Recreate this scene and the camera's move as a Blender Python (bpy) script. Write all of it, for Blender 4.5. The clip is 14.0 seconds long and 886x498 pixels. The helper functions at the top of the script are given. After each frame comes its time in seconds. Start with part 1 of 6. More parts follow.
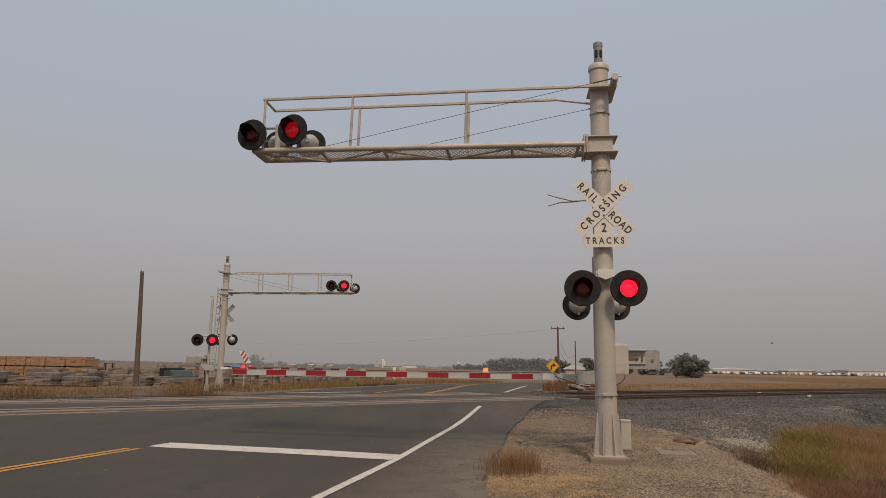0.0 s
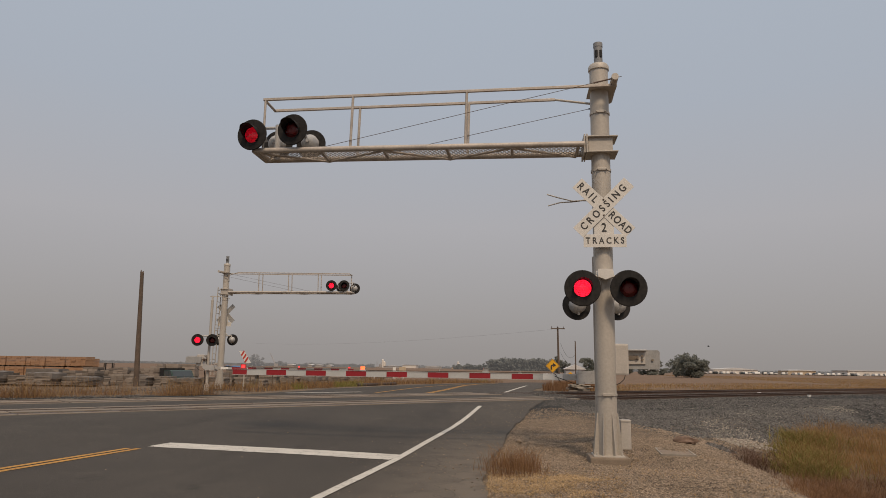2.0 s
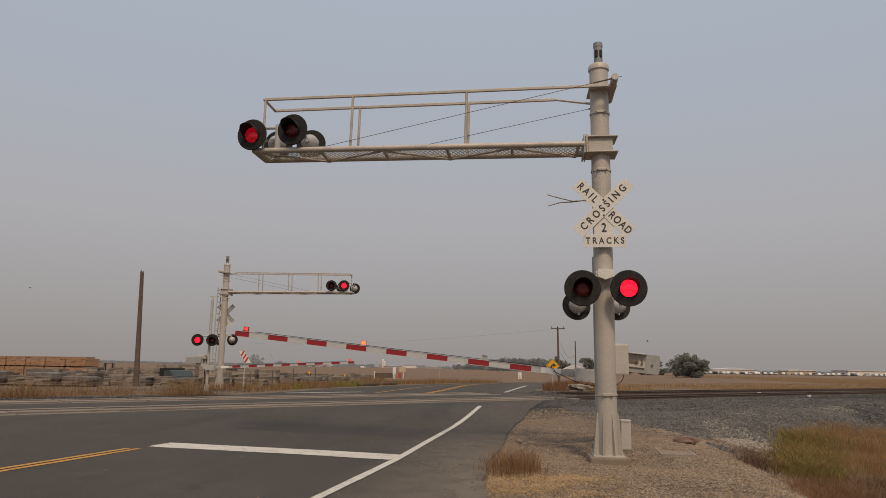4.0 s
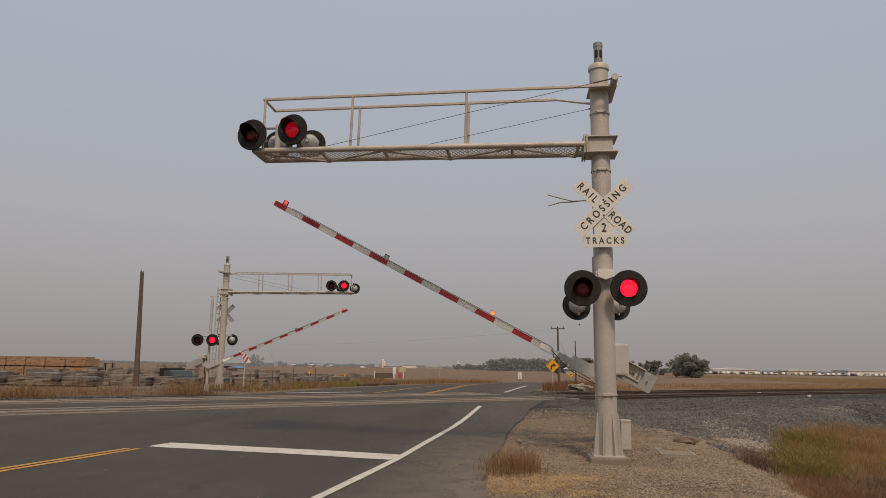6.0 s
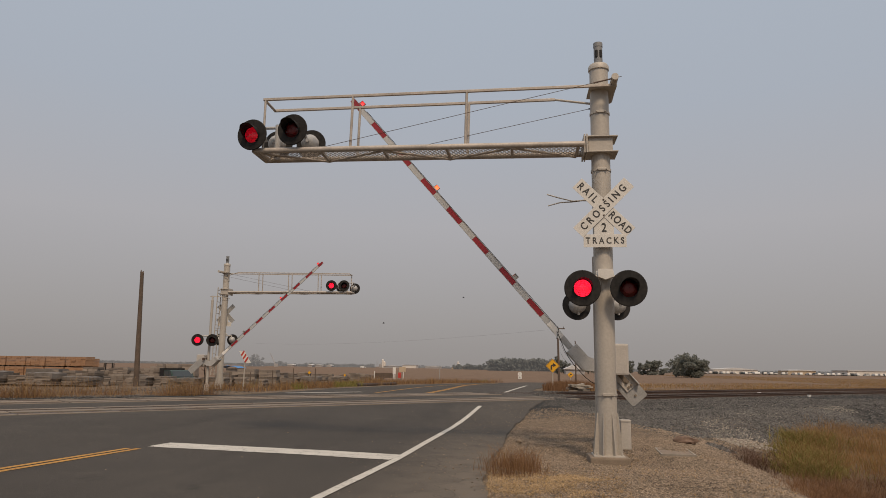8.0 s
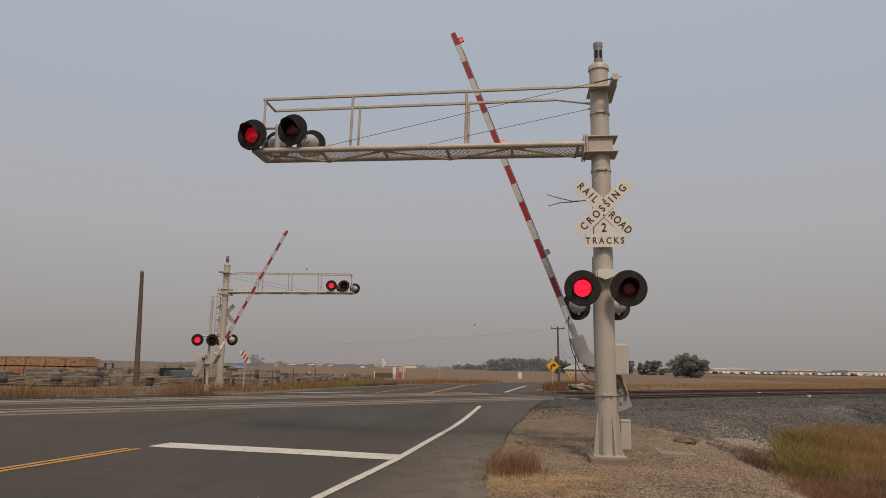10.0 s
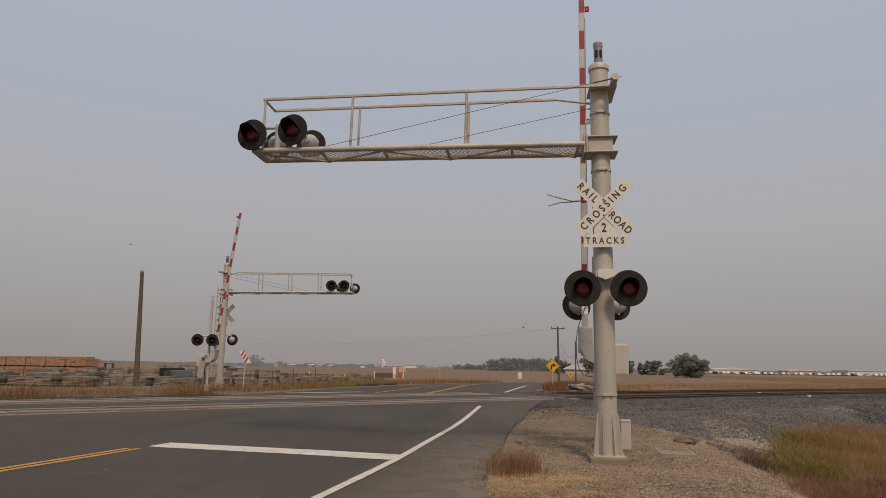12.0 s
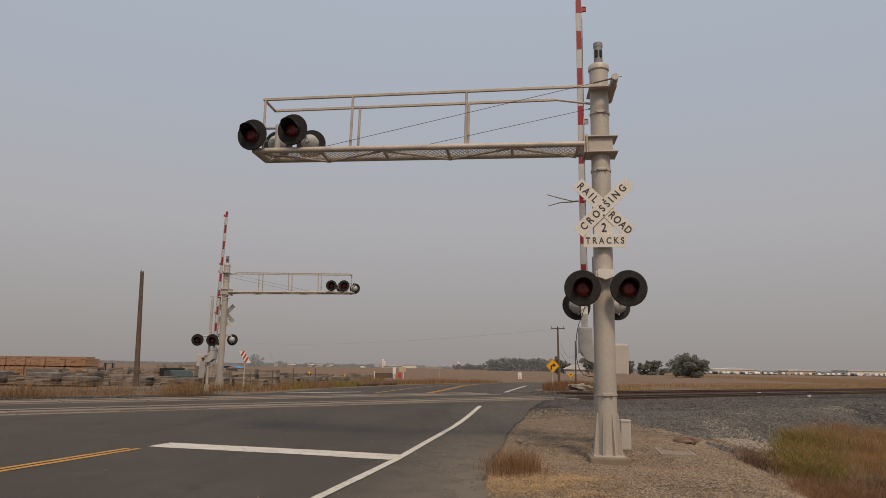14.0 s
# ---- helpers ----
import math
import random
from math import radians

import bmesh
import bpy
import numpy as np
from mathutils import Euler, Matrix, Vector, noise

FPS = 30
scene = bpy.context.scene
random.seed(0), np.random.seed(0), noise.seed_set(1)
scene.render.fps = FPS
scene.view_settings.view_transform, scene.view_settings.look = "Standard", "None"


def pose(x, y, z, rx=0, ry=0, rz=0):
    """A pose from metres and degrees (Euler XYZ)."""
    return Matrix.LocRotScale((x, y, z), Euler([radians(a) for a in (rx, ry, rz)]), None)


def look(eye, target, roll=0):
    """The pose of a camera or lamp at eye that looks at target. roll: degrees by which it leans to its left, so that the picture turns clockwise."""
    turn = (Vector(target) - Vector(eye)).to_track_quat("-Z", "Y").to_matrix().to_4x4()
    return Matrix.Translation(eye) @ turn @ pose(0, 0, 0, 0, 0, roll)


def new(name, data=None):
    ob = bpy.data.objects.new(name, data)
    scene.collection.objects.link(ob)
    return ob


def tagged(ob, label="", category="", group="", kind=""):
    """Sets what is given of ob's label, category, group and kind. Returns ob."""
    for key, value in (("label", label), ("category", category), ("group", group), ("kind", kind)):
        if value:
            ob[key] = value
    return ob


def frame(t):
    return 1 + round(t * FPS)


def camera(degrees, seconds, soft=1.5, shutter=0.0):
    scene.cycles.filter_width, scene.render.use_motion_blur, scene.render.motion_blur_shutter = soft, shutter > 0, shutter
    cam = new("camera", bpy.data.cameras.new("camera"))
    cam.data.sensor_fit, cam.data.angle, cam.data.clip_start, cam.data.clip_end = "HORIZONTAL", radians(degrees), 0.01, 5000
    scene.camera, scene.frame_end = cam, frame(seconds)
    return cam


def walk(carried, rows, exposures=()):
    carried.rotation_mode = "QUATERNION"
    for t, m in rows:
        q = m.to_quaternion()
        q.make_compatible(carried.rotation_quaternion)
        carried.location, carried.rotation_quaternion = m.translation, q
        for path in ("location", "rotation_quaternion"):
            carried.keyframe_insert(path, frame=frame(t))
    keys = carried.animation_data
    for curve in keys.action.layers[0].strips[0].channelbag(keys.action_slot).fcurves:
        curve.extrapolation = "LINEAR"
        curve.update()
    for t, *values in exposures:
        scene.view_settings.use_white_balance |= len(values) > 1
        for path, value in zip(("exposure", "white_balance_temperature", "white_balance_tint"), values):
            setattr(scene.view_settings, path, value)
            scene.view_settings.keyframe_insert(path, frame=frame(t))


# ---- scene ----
# ---- camera: stands still beside the road ----
EYE = Vector((0.0, 0.0, 1.45))
YAW, PITCH, ROLL = radians(6.5), radians(9.75), 0.85
AIM = Vector((-math.sin(YAW) * math.cos(PITCH), math.cos(YAW) * math.cos(PITCH), math.sin(PITCH)))
cam = camera(65.5, 14.0, soft=0.5)
STILL = look(EYE, EYE + AIM * 10, ROLL)
walk(cam, [(0.0, STILL), (14.0, STILL)], exposures=[(0.0, 0.0), (14.0, 0.0)])

# ---- light: a hazy sky and a veiled sun behind the camera ----
SUN_TO = Vector((-1.4, 4.0, -5.3)).normalized()
world = bpy.data.worlds.new("hazy_sky")
scene.world = world
world.use_nodes = True
wn, wl = world.node_tree.nodes, world.node_tree.links
wn.clear()
w_out = wn.new("ShaderNodeOutputWorld")
w_bg = wn.new("ShaderNodeBackground")
w_sky = wn.new("ShaderNodeTexSky")
w_sky.sky_type = "NISHITA"
w_sky.sun_disc = False
w_sky.sun_elevation = math.asin(-SUN_TO.z)
w_sky.sun_rotation = math.atan2(-SUN_TO.x, -SUN_TO.y)
w_sky.dust_density = 6.0
w_sky.air_density = 1.0
w_scale = wn.new("ShaderNodeVectorMath")
w_scale.operation = "SCALE"
w_scale.inputs["Scale"].default_value = 0.06
w_geo = wn.new("ShaderNodeTexCoord")
w_sep = wn.new("ShaderNodeSeparateXYZ")
w_ramp = wn.new("ShaderNodeValToRGB")
w_mix = wn.new("ShaderNodeMix")
w_mix.data_type = "RGBA"
w_mix.inputs["Factor"].default_value = 0.88
SKY = [(0.0, (0.335, 0.31, 0.297)), (0.06, (0.374, 0.352, 0.345)), (0.2, (0.45, 0.438, 0.452)), (0.36, (0.432, 0.468, 0.528)),
       (0.52, (0.445, 0.497, 0.572)), (0.72, (0.66, 0.69, 0.74)), (1.0, (0.84, 0.85, 0.86))]
while len(w_ramp.color_ramp.elements) < len(SKY):
    w_ramp.color_ramp.elements.new(0.5)
for e, (at, c) in zip(w_ramp.color_ramp.elements, SKY):
    e.position, e.color = at, (*c, 1)
wl.new(w_geo.outputs["Generated"], w_sep.inputs[0])
wl.new(w_sep.outputs["Z"], w_ramp.inputs["Fac"])
wl.new(w_sky.outputs["Color"], w_scale.inputs[0])
wl.new(w_scale.outputs["Vector"], w_mix.inputs["A"])
wl.new(w_ramp.outputs["Color"], w_mix.inputs["B"])
wl.new(w_mix.outputs["Result"], w_bg.inputs["Color"])
w_bg.inputs["Strength"].default_value = 1.0
wl.new(w_bg.outputs[0], w_out.inputs[0])

sun = new("sun", bpy.data.lights.new("sun", "SUN"))
sun.data.energy = 2.2
sun.data.angle = radians(10.0)
sun.data.color = (1.0, 0.785, 0.575)
sun.matrix_world = look(Vector((0, 0, 60)), Vector((0, 0, 60)) + SUN_TO)


# ---- materials ----
def material(name, color, rough=0.7, metal=0.0, vary=0.25, grain=40.0, blotch=2.0, bump=0.2, tint=None, by_piece=0.0, spec=0.5, coords="Object"):
    m = bpy.data.materials.new(name)
    m.use_nodes = True
    n, l = m.node_tree.nodes, m.node_tree.links
    b = n["Principled BSDF"]
    b.inputs["Roughness"].default_value = rough
    b.inputs["Metallic"].default_value = metal
    b.inputs["Specular IOR Level"].default_value = spec
    tc = n.new("ShaderNodeTexCoord")
    out = coords
    fine, wide = n.new("ShaderNodeTexNoise"), n.new("ShaderNodeTexNoise")
    for t, sc, de in ((fine, grain, 6), (wide, blotch, 4)):
        t.inputs["Scale"].default_value = sc
        t.inputs["Detail"].default_value = de
        l.new(tc.outputs[out], t.inputs["Vector"])
    add = n.new("ShaderNodeMath")
    add.operation = "ADD"
    l.new(fine.outputs["Fac"], add.inputs[0])
    l.new(wide.outputs["Fac"], add.inputs[1])
    last = add.outputs[0]
    if by_piece:
        info = n.new("ShaderNodeObjectInfo")
        isl = n.new("ShaderNodeNewGeometry")
        both = n.new("ShaderNodeMath")
        both.operation = "ADD"
        l.new(info.outputs["Random"], both.inputs[0])
        l.new(isl.outputs["Random Per Island"], both.inputs[1])
        frac = n.new("ShaderNodeMath")
        frac.operation = "FRACT"
        l.new(both.outputs[0], frac.inputs[0])
        mul = n.new("ShaderNodeMath")
        mul.operation = "MULTIPLY_ADD"
        l.new(frac.outputs[0], mul.inputs[0])
        mul.inputs[1].default_value = by_piece
        l.new(last, mul.inputs[2])
        last = mul.outputs[0]
    ramp = n.new("ShaderNodeMapRange")
    ramp.inputs["From Min"].default_value = 0.65
    ramp.inputs["From Max"].default_value = 1.35 + by_piece
    l.new(last, ramp.inputs["Value"])
    mix = n.new("ShaderNodeMix")
    mix.data_type = "RGBA"
    dark = tuple(c * (1 - vary) for c in color)
    light = tint or tuple(min(1, c * (1 + vary)) for c in color)
    mix.inputs["A"].default_value = (*dark, 1)
    mix.inputs["B"].default_value = (*light, 1)
    l.new(ramp.outputs[0], mix.inputs["Factor"])
    l.new(mix.outputs["Result"], b.inputs["Base Color"])
    if bump:
        bp = n.new("ShaderNodeBump")
        bp.inputs["Strength"].default_value = bump
        bp.inputs["Distance"].default_value = 0.01
        l.new(fine.outputs["Fac"], bp.inputs["Height"])
        l.new(bp.outputs[0], b.inputs["Normal"])
    return m


def glow(name, color, strength, rough=0.4):
    m = bpy.data.materials.new(name)
    m.use_nodes = True
    b = m.node_tree.nodes["Principled BSDF"]
    b.inputs["Base Color"].default_value = (*color, 1)
    b.inputs["Roughness"].default_value = rough
    b.inputs["Emission Color"].default_value = (*color, 1)
    b.inputs["Emission Strength"].default_value = strength
    return m


def tinted_glass(name, color, rough=0.12):
    """A thin pane: coloured see-through film with a glossy face."""
    m = bpy.data.materials.new(name)
    m.use_nodes = True
    n, l = m.node_tree.nodes, m.node_tree.links
    n.clear()
    o, tr, gl, mx, lw = (n.new("ShaderNode" + k) for k in ("OutputMaterial", "BsdfTransparent", "BsdfGlossy", "MixShader", "Fresnel"))
    tr.inputs["Color"].default_value = (*color, 1)
    gl.inputs["Roughness"].default_value = rough
    lw.inputs["IOR"].default_value = 1.5
    l.new(lw.outputs[0], mx.inputs[0])
    l.new(tr.outputs[0], mx.inputs[1])
    l.new(gl.outputs[0], mx.inputs[2])
    l.new(mx.outputs[0], o.inputs[0])
    return m


def worn_paint(name, color, under=(0.055, 0.047, 0.04)):
    """Road paint with fine cracks and bare spots of asphalt."""
    m = material(name, color, 0.85, 0, 0.16, 35, 3, 0.2)
    n, l = m.node_tree.nodes, m.node_tree.links
    b = n["Principled BSDF"]
    old = b.inputs["Base Color"].links[0].from_socket
    tc = n.new("ShaderNodeTexCoord")
    spots, cells = n.new("ShaderNodeTexNoise"), n.new("ShaderNodeTexVoronoi")
    spots.inputs["Scale"].default_value, spots.inputs["Detail"].default_value, spots.inputs["Roughness"].default_value = 6.0, 10.0, 0.72
    cells.feature, cells.inputs["Scale"].default_value = "DISTANCE_TO_EDGE", 2.6
    l.new(tc.outputs["Object"], spots.inputs["Vector"])
    warp = n.new("ShaderNodeVectorMath")
    warp.operation = "MULTIPLY_ADD"
    l.new(spots.outputs["Color"], warp.inputs[0])
    warp.inputs[1].default_value = (0.35, 0.35, 0.0)
    l.new(tc.outputs["Object"], warp.inputs[2])
    l.new(warp.outputs[0], cells.inputs["Vector"])
    bare, crack = n.new("ShaderNodeMapRange"), n.new("ShaderNodeMapRange")
    for r, v, lo, hi in ((bare, spots.outputs["Fac"], 0.60, 0.70), (crack, cells.outputs["Distance"], 0.010, 0.002)):
        r.inputs["From Min"].default_value, r.inputs["From Max"].default_value = lo, hi
        l.new(v, r.inputs["Value"])
    top = n.new("ShaderNodeMath")
    top.operation = "MAXIMUM"
    l.new(bare.outputs[0], top.inputs[0])
    l.new(crack.outputs[0], top.inputs[1])
    mx = n.new("ShaderNodeMix")
    mx.data_type = "RGBA"
    l.new(top.outputs[0], mx.inputs["Factor"])
    l.new(old, mx.inputs["A"])
    mx.inputs["B"].default_value = (*under, 1)
    l.new(mx.outputs["Result"], b.inputs["Base Color"])
    return m


def asphalt_material():
    """Worn asphalt: grain, patches, long cracks, tan dust drifted along the right rim."""
    m = material("asphalt", (0.052, 0.0445, 0.038), 0.9, 0, 0.3, 70, 0.3, 0.7, tint=(0.077, 0.066, 0.055), spec=0.25)
    n, l = m.node_tree.nodes, m.node_tree.links
    b = n["Principled BSDF"]
    last = b.inputs["Base Color"].links[0].from_socket
    tc = n.new("ShaderNodeTexCoord")

    def ranged(v, lo, hi, a=0.0, c=1.0):
        r = n.new("ShaderNodeMapRange")
        r.inputs["From Min"].default_value, r.inputs["From Max"].default_value = lo, hi
        r.inputs["To Min"].default_value, r.inputs["To Max"].default_value = a, c
        l.new(v, r.inputs["Value"])
        return r.outputs[0]

    def noise_tex(scale, stretch=None):
        t = n.new("ShaderNodeTexNoise")
        t.inputs["Scale"].default_value, t.inputs["Detail"].default_value = scale, 8.0
        if stretch:
            mp = n.new("ShaderNodeMapping")
            mp.inputs["Scale"].default_value = stretch
            l.new(tc.outputs["Object"], mp.inputs["Vector"])
            l.new(mp.outputs[0], t.inputs["Vector"])
        else:
            l.new(tc.outputs["Object"], t.inputs["Vector"])
        return t

    def over(fac, col, base):
        x = n.new("ShaderNodeMix")
        x.data_type = "RGBA"
        l.new(fac, x.inputs["Factor"])
        l.new(base, x.inputs["A"])
        x.inputs["B"].default_value = (*col, 1)
        return x.outputs["Result"]

    def times(p, q):
        x = n.new("ShaderNodeMath")
        x.operation = "MULTIPLY"
        l.new(p, x.inputs[0])
        l.new(q, x.inputs[1])
        return x.outputs[0]

    streak = noise_tex(0.9, (1.0, 0.09, 1.0))
    last = over(ranged(streak.outputs["Fac"], 0.52, 0.72, 0.0, 0.55), (0.030, 0.026, 0.023), last)
    grit = noise_tex(2.2)
    last = over(ranged(grit.outputs["Fac"], 0.56, 0.75, 0.0, 0.35), (0.10, 0.085, 0.068), last)
    specks = noise_tex(26.0)
    last = over(ranged(specks.outputs["Fac"], 0.64, 0.70, 0.0, 0.6), (0.16, 0.14, 0.115), last)
    pits = noise_tex(55.0)
    last = over(ranged(pits.outputs["Fac"], 0.54, 0.64, 0.0, 0.75), (0.020, 0.017, 0.015), last)
    chips = noise_tex(85.0)
    last = over(ranged(chips.outputs["Fac"], 0.58, 0.66, 0.0, 0.7), (0.17, 0.148, 0.122), last)
    sep = n.new("ShaderNodeSeparateXYZ")
    l.new(tc.outputs["Object"], sep.inputs[0])
    rim = times(ranged(sep.outputs["X"], -2.4, -0.7, 0.0, 1.0), ranged(grit.outputs["Fac"], 0.25, 0.55, 0.45, 1.0))
    rim = times(rim, ranged(sep.outputs["Y"], 17.5, 11.0, 0.18, 1.0))
    last = over(rim, (0.14, 0.115, 0.09), last)
    warp = n.new("ShaderNodeVectorMath")
    warp.operation = "MULTIPLY_ADD"
    l.new(grit.outputs["Color"], warp.inputs[0])
    warp.inputs[1].default_value = (1.4, 1.4, 0.0)
    l.new(tc.outputs["Object"], warp.inputs[2])
    cells = n.new("ShaderNodeTexVoronoi")
    cells.feature, cells.inputs["Scale"].default_value = "DISTANCE_TO_EDGE", 0.28
    l.new(warp.outputs[0], cells.inputs["Vector"])
    last = over(times(ranged(cells.outputs["Distance"], 0.005, 0.001, 0.0, 0.5), ranged(streak.outputs["Fac"], 0.42, 0.6)), (0.018, 0.016, 0.014), last)
    l.new(last, b.inputs["Base Color"])
    return m


def leafy(m, share=0.35):
    """Lets some light through thin leaves."""
    n, l = m.node_tree.nodes, m.node_tree.links
    b, o = n["Principled BSDF"], n["Material Output"]
    tr, mx = n.new("ShaderNodeBsdfTranslucent"), n.new("ShaderNodeMixShader")
    l.new(b.inputs["Base Color"].links[0].from_socket, tr.inputs["Color"])
    mx.inputs[0].default_value = share
    l.new(b.outputs[0], mx.inputs[1])
    l.new(tr.outputs[0], mx.inputs[2])
    l.new(mx.outputs[0], o.inputs["Surface"])
    return m


M = {
    "galv": material("galvanised_steel", (0.42, 0.378, 0.325), 0.55, 0.1, 0.13, 26, 1.2, 0.08, coords="Object"),
    "galv_arm": material("weathered_tube", (0.42, 0.365, 0.31), 0.5, 0.1, 0.25, 25, 4, 0.1),
    "alu": material("cast_aluminium", (0.41, 0.395, 0.375), 0.5, 0.15, 0.15, 60, 5, 0.1),
    "white_paint": material("white_sheeting", (0.62, 0.585, 0.53), 0.5, 0, 0.08, 50, 4, 0.03),
    "band_white": material("white_band", (0.44, 0.435, 0.42), 0.45, 0, 0.08, 50, 4, 0.02),
    "sign_bright": material("bright_white_paint", (0.78, 0.75, 0.70), 0.45, 0, 0.06, 50, 4, 0.02),
    "band_red": material("red_band", (0.265, 0.013, 0.019), 0.4, 0, 0.12, 50, 4, 0.02),
    "black": material("black_paint", (0.014, 0.0135, 0.013), 0.75, 0, 0.4, 22, 5, 0.05, tint=(0.032, 0.028, 0.025), spec=0.25),
    "letter": material("black_lettering", (0.03, 0.028, 0.026), 0.6, 0, 0.3, 60, 8, 0.0),
    "dark": material("dark_gap", (0.012, 0.011, 0.011), 0.8, 0, 0.3, 30, 6, 0.0),
    "vent": material("grey_vent_paint", (0.21, 0.21, 0.21), 0.6, 0.1, 0.2, 30, 4, 0.05),
    "lens": tinted_glass("red_lens", (0.8, 0.12, 0.14)),
    "led_dim": glow("red_led_aimed_away", (1.0, 0.08, 0.2), 0.55),
    "grey_metal": material("dull_grey_metal", (0.31, 0.30, 0.285), 0.55, 0.1, 0.2, 40, 4, 0.1),
    "housing": material("housing_paint", (0.44, 0.40, 0.355), 0.6, 0.0, 0.12, 40, 4, 0.05),
    "socket": material("dark_red_reflector", (0.14, 0.014, 0.013), 0.45, 0, 0.2, 60, 5, 0.05),
    "led": glow("red_led", (1.0, 0.09, 0.24), 3.6),
    "led_amber": glow("orange_led", (1.0, 0.07, 0.02), 4.5),
    "led_soft": glow("red_led_steady", (1.0, 0.05, 0.05), 1.2),
    "redplastic": material("red_plastic", (0.35, 0.03, 0.03), 0.35, 0, 0.2, 40, 5, 0.02),
    "concrete": material("concrete", (0.21, 0.16, 0.115), 0.9, 0, 0.25, 60, 3, 0.4),
    "panel": material("crossing_concrete", (0.19, 0.152, 0.115), 0.9, 0, 0.35, 30, 1.2, 0.3, by_piece=0.5),
    "asphalt": asphalt_material(),
    "road_white": worn_paint("white_road_paint", (0.50, 0.465, 0.41)),
    "road_yellow": worn_paint("yellow_road_paint", (0.42, 0.21, 0.04)),
    "rail": material("rusty_rail", (0.085, 0.052, 0.037), 0.6, 0.3, 0.3, 40, 3, 0.2),
    "rail_top": material("worn_rail_head", (0.16, 0.14, 0.125), 0.35, 0.8, 0.2, 40, 3, 0.05),
    "tie": material("creosoted_wood", (0.07, 0.055, 0.042), 0.9, 0, 0.35, 30, 4, 0.4, by_piece=0.4),
    "wood": material("weathered_pole_wood", (0.105, 0.075, 0.055), 0.9, 0, 0.35, 20, 2, 0.5),
    "ballast": material("ballast_stone", (0.030, 0.029, 0.028), 0.9, 0, 0.6, 12, 0.5, 0.4, tint=(0.175, 0.158, 0.14), by_piece=1.6),
}


# ---- mesh helpers ----
def part(name, bm, mat, parent=None, label="", m=None, smooth=False):
    me = bpy.data.meshes.new(name)
    bmesh.ops.recalc_face_normals(bm, faces=bm.faces[:])
    bm.to_mesh(me)
    bm.free()
    if mat:
        me.materials.append(M[mat] if isinstance(mat, str) else mat)
    if smooth:
        for p in me.polygons:
            p.use_smooth = True
        me.set_sharp_from_angle(angle=radians(42))
    ob = new(name, me)
    if parent:
        ob.parent = parent
    if m is not None:
        ob.matrix_basis = m
    if label:
        ob["label"] = label
    return ob


def piece(name, me, parent, m):
    ob = new(name, me)
    ob.parent = parent
    ob.matrix_basis = m
    return ob


def thing(name, m, label, category, group="", kind=""):
    ob = new(name)
    ob.empty_display_size = 0.2
    ob.matrix_basis = m
    return tagged(ob, label, category, group, kind)


def box(bm, c, size, m=None, bevel=0.0):
    a = bmesh.ops.create_cube(bm, size=1.0)["verts"]
    bmesh.ops.scale(bm, vec=Vector(size), verts=a)
    if bevel:
        es = list({e for v in a for e in v.link_edges})
        r = bmesh.ops.bevel(bm, geom=es, offset=bevel, segments=2, affect="EDGES", profile=0.6)
        a = list({v for f in r["faces"] for v in f.verts} | {v for v in a if v.is_valid})
    if m is not None:
        bmesh.ops.transform(bm, matrix=m, verts=a)
    bmesh.ops.translate(bm, vec=Vector(c), verts=a)
    return a


def rod(bm, p, q, r, seg=10, r2=None, caps=True):
    p, q = Vector(p), Vector(q)
    d = q - p
    a = bmesh.ops.create_cone(bm, cap_ends=caps, segments=seg, radius1=r, radius2=r if r2 is None else r2, depth=d.length)["verts"]
    m = Matrix.Translation((p + q) / 2) @ d.to_track_quat("Z", "Y").to_matrix().to_4x4()
    bmesh.ops.transform(bm, matrix=m, verts=a)
    return a


def path_rod(bm, pts, r, seg=8):
    for p, q in zip(pts, pts[1:]):
        rod(bm, p, q, r, seg)


def prism(bm, outline, y0, y1):
    """A flat outline of (x, z) made solid from y0 to y1."""
    lo = [bm.verts.new((x, y0, z)) for x, z in outline]
    hi = [bm.verts.new((x, y1, z)) for x, z in outline]
    n = len(outline)
    bm.faces.new(lo)
    bm.faces.new(hi[::-1])
    for i in range(n):
        bm.faces.new((lo[i], hi[i], hi[(i + 1) % n], lo[(i + 1) % n]))
    return lo + hi


def lathe(bm, rings, seg=32, m=None):
    """Rings of (radius, y) turned about the y axis."""
    rows = []
    for r, y in rings:
        rows.append([bm.verts.new((r * math.cos(2 * math.pi * k / seg), y, r * math.sin(2 * math.pi * k / seg))) for k in range(seg)])
    for a, b in zip(rows, rows[1:]):
        for k in range(seg):
            bm.faces.new((a[k], a[(k + 1) % seg], b[(k + 1) % seg], b[k]))
    vs = [v for row in rows for v in row]
    if m is not None:
        bmesh.ops.transform(bm, matrix=m, verts=vs)
    return vs


def words(name, text, size, mat, parent, m, label="", depth=0.002, spread=1.0):
    cu = bpy.data.curves.new(name, "FONT")
    cu.body, cu.size, cu.align_x, cu.align_y, cu.extrude = text, size, "CENTER", "CENTER", depth
    cu.space_character = spread
    cu.offset = size * 0.016
    tmp = new(name, cu)
    me = bpy.data.meshes.new_from_object(tmp)
    bpy.data.objects.remove(tmp)
    bpy.data.curves.remove(cu)
    me.materials.clear()
    me.materials.append(M[mat])
    ob = new(name, me)
    ob.parent = parent
    me.transform(Matrix.Diagonal((0.84, 1.0, 1.0, 1.0)))      # narrow road lettering
    ob.matrix_basis = m
    if label:
        ob["label"] = label
    return ob


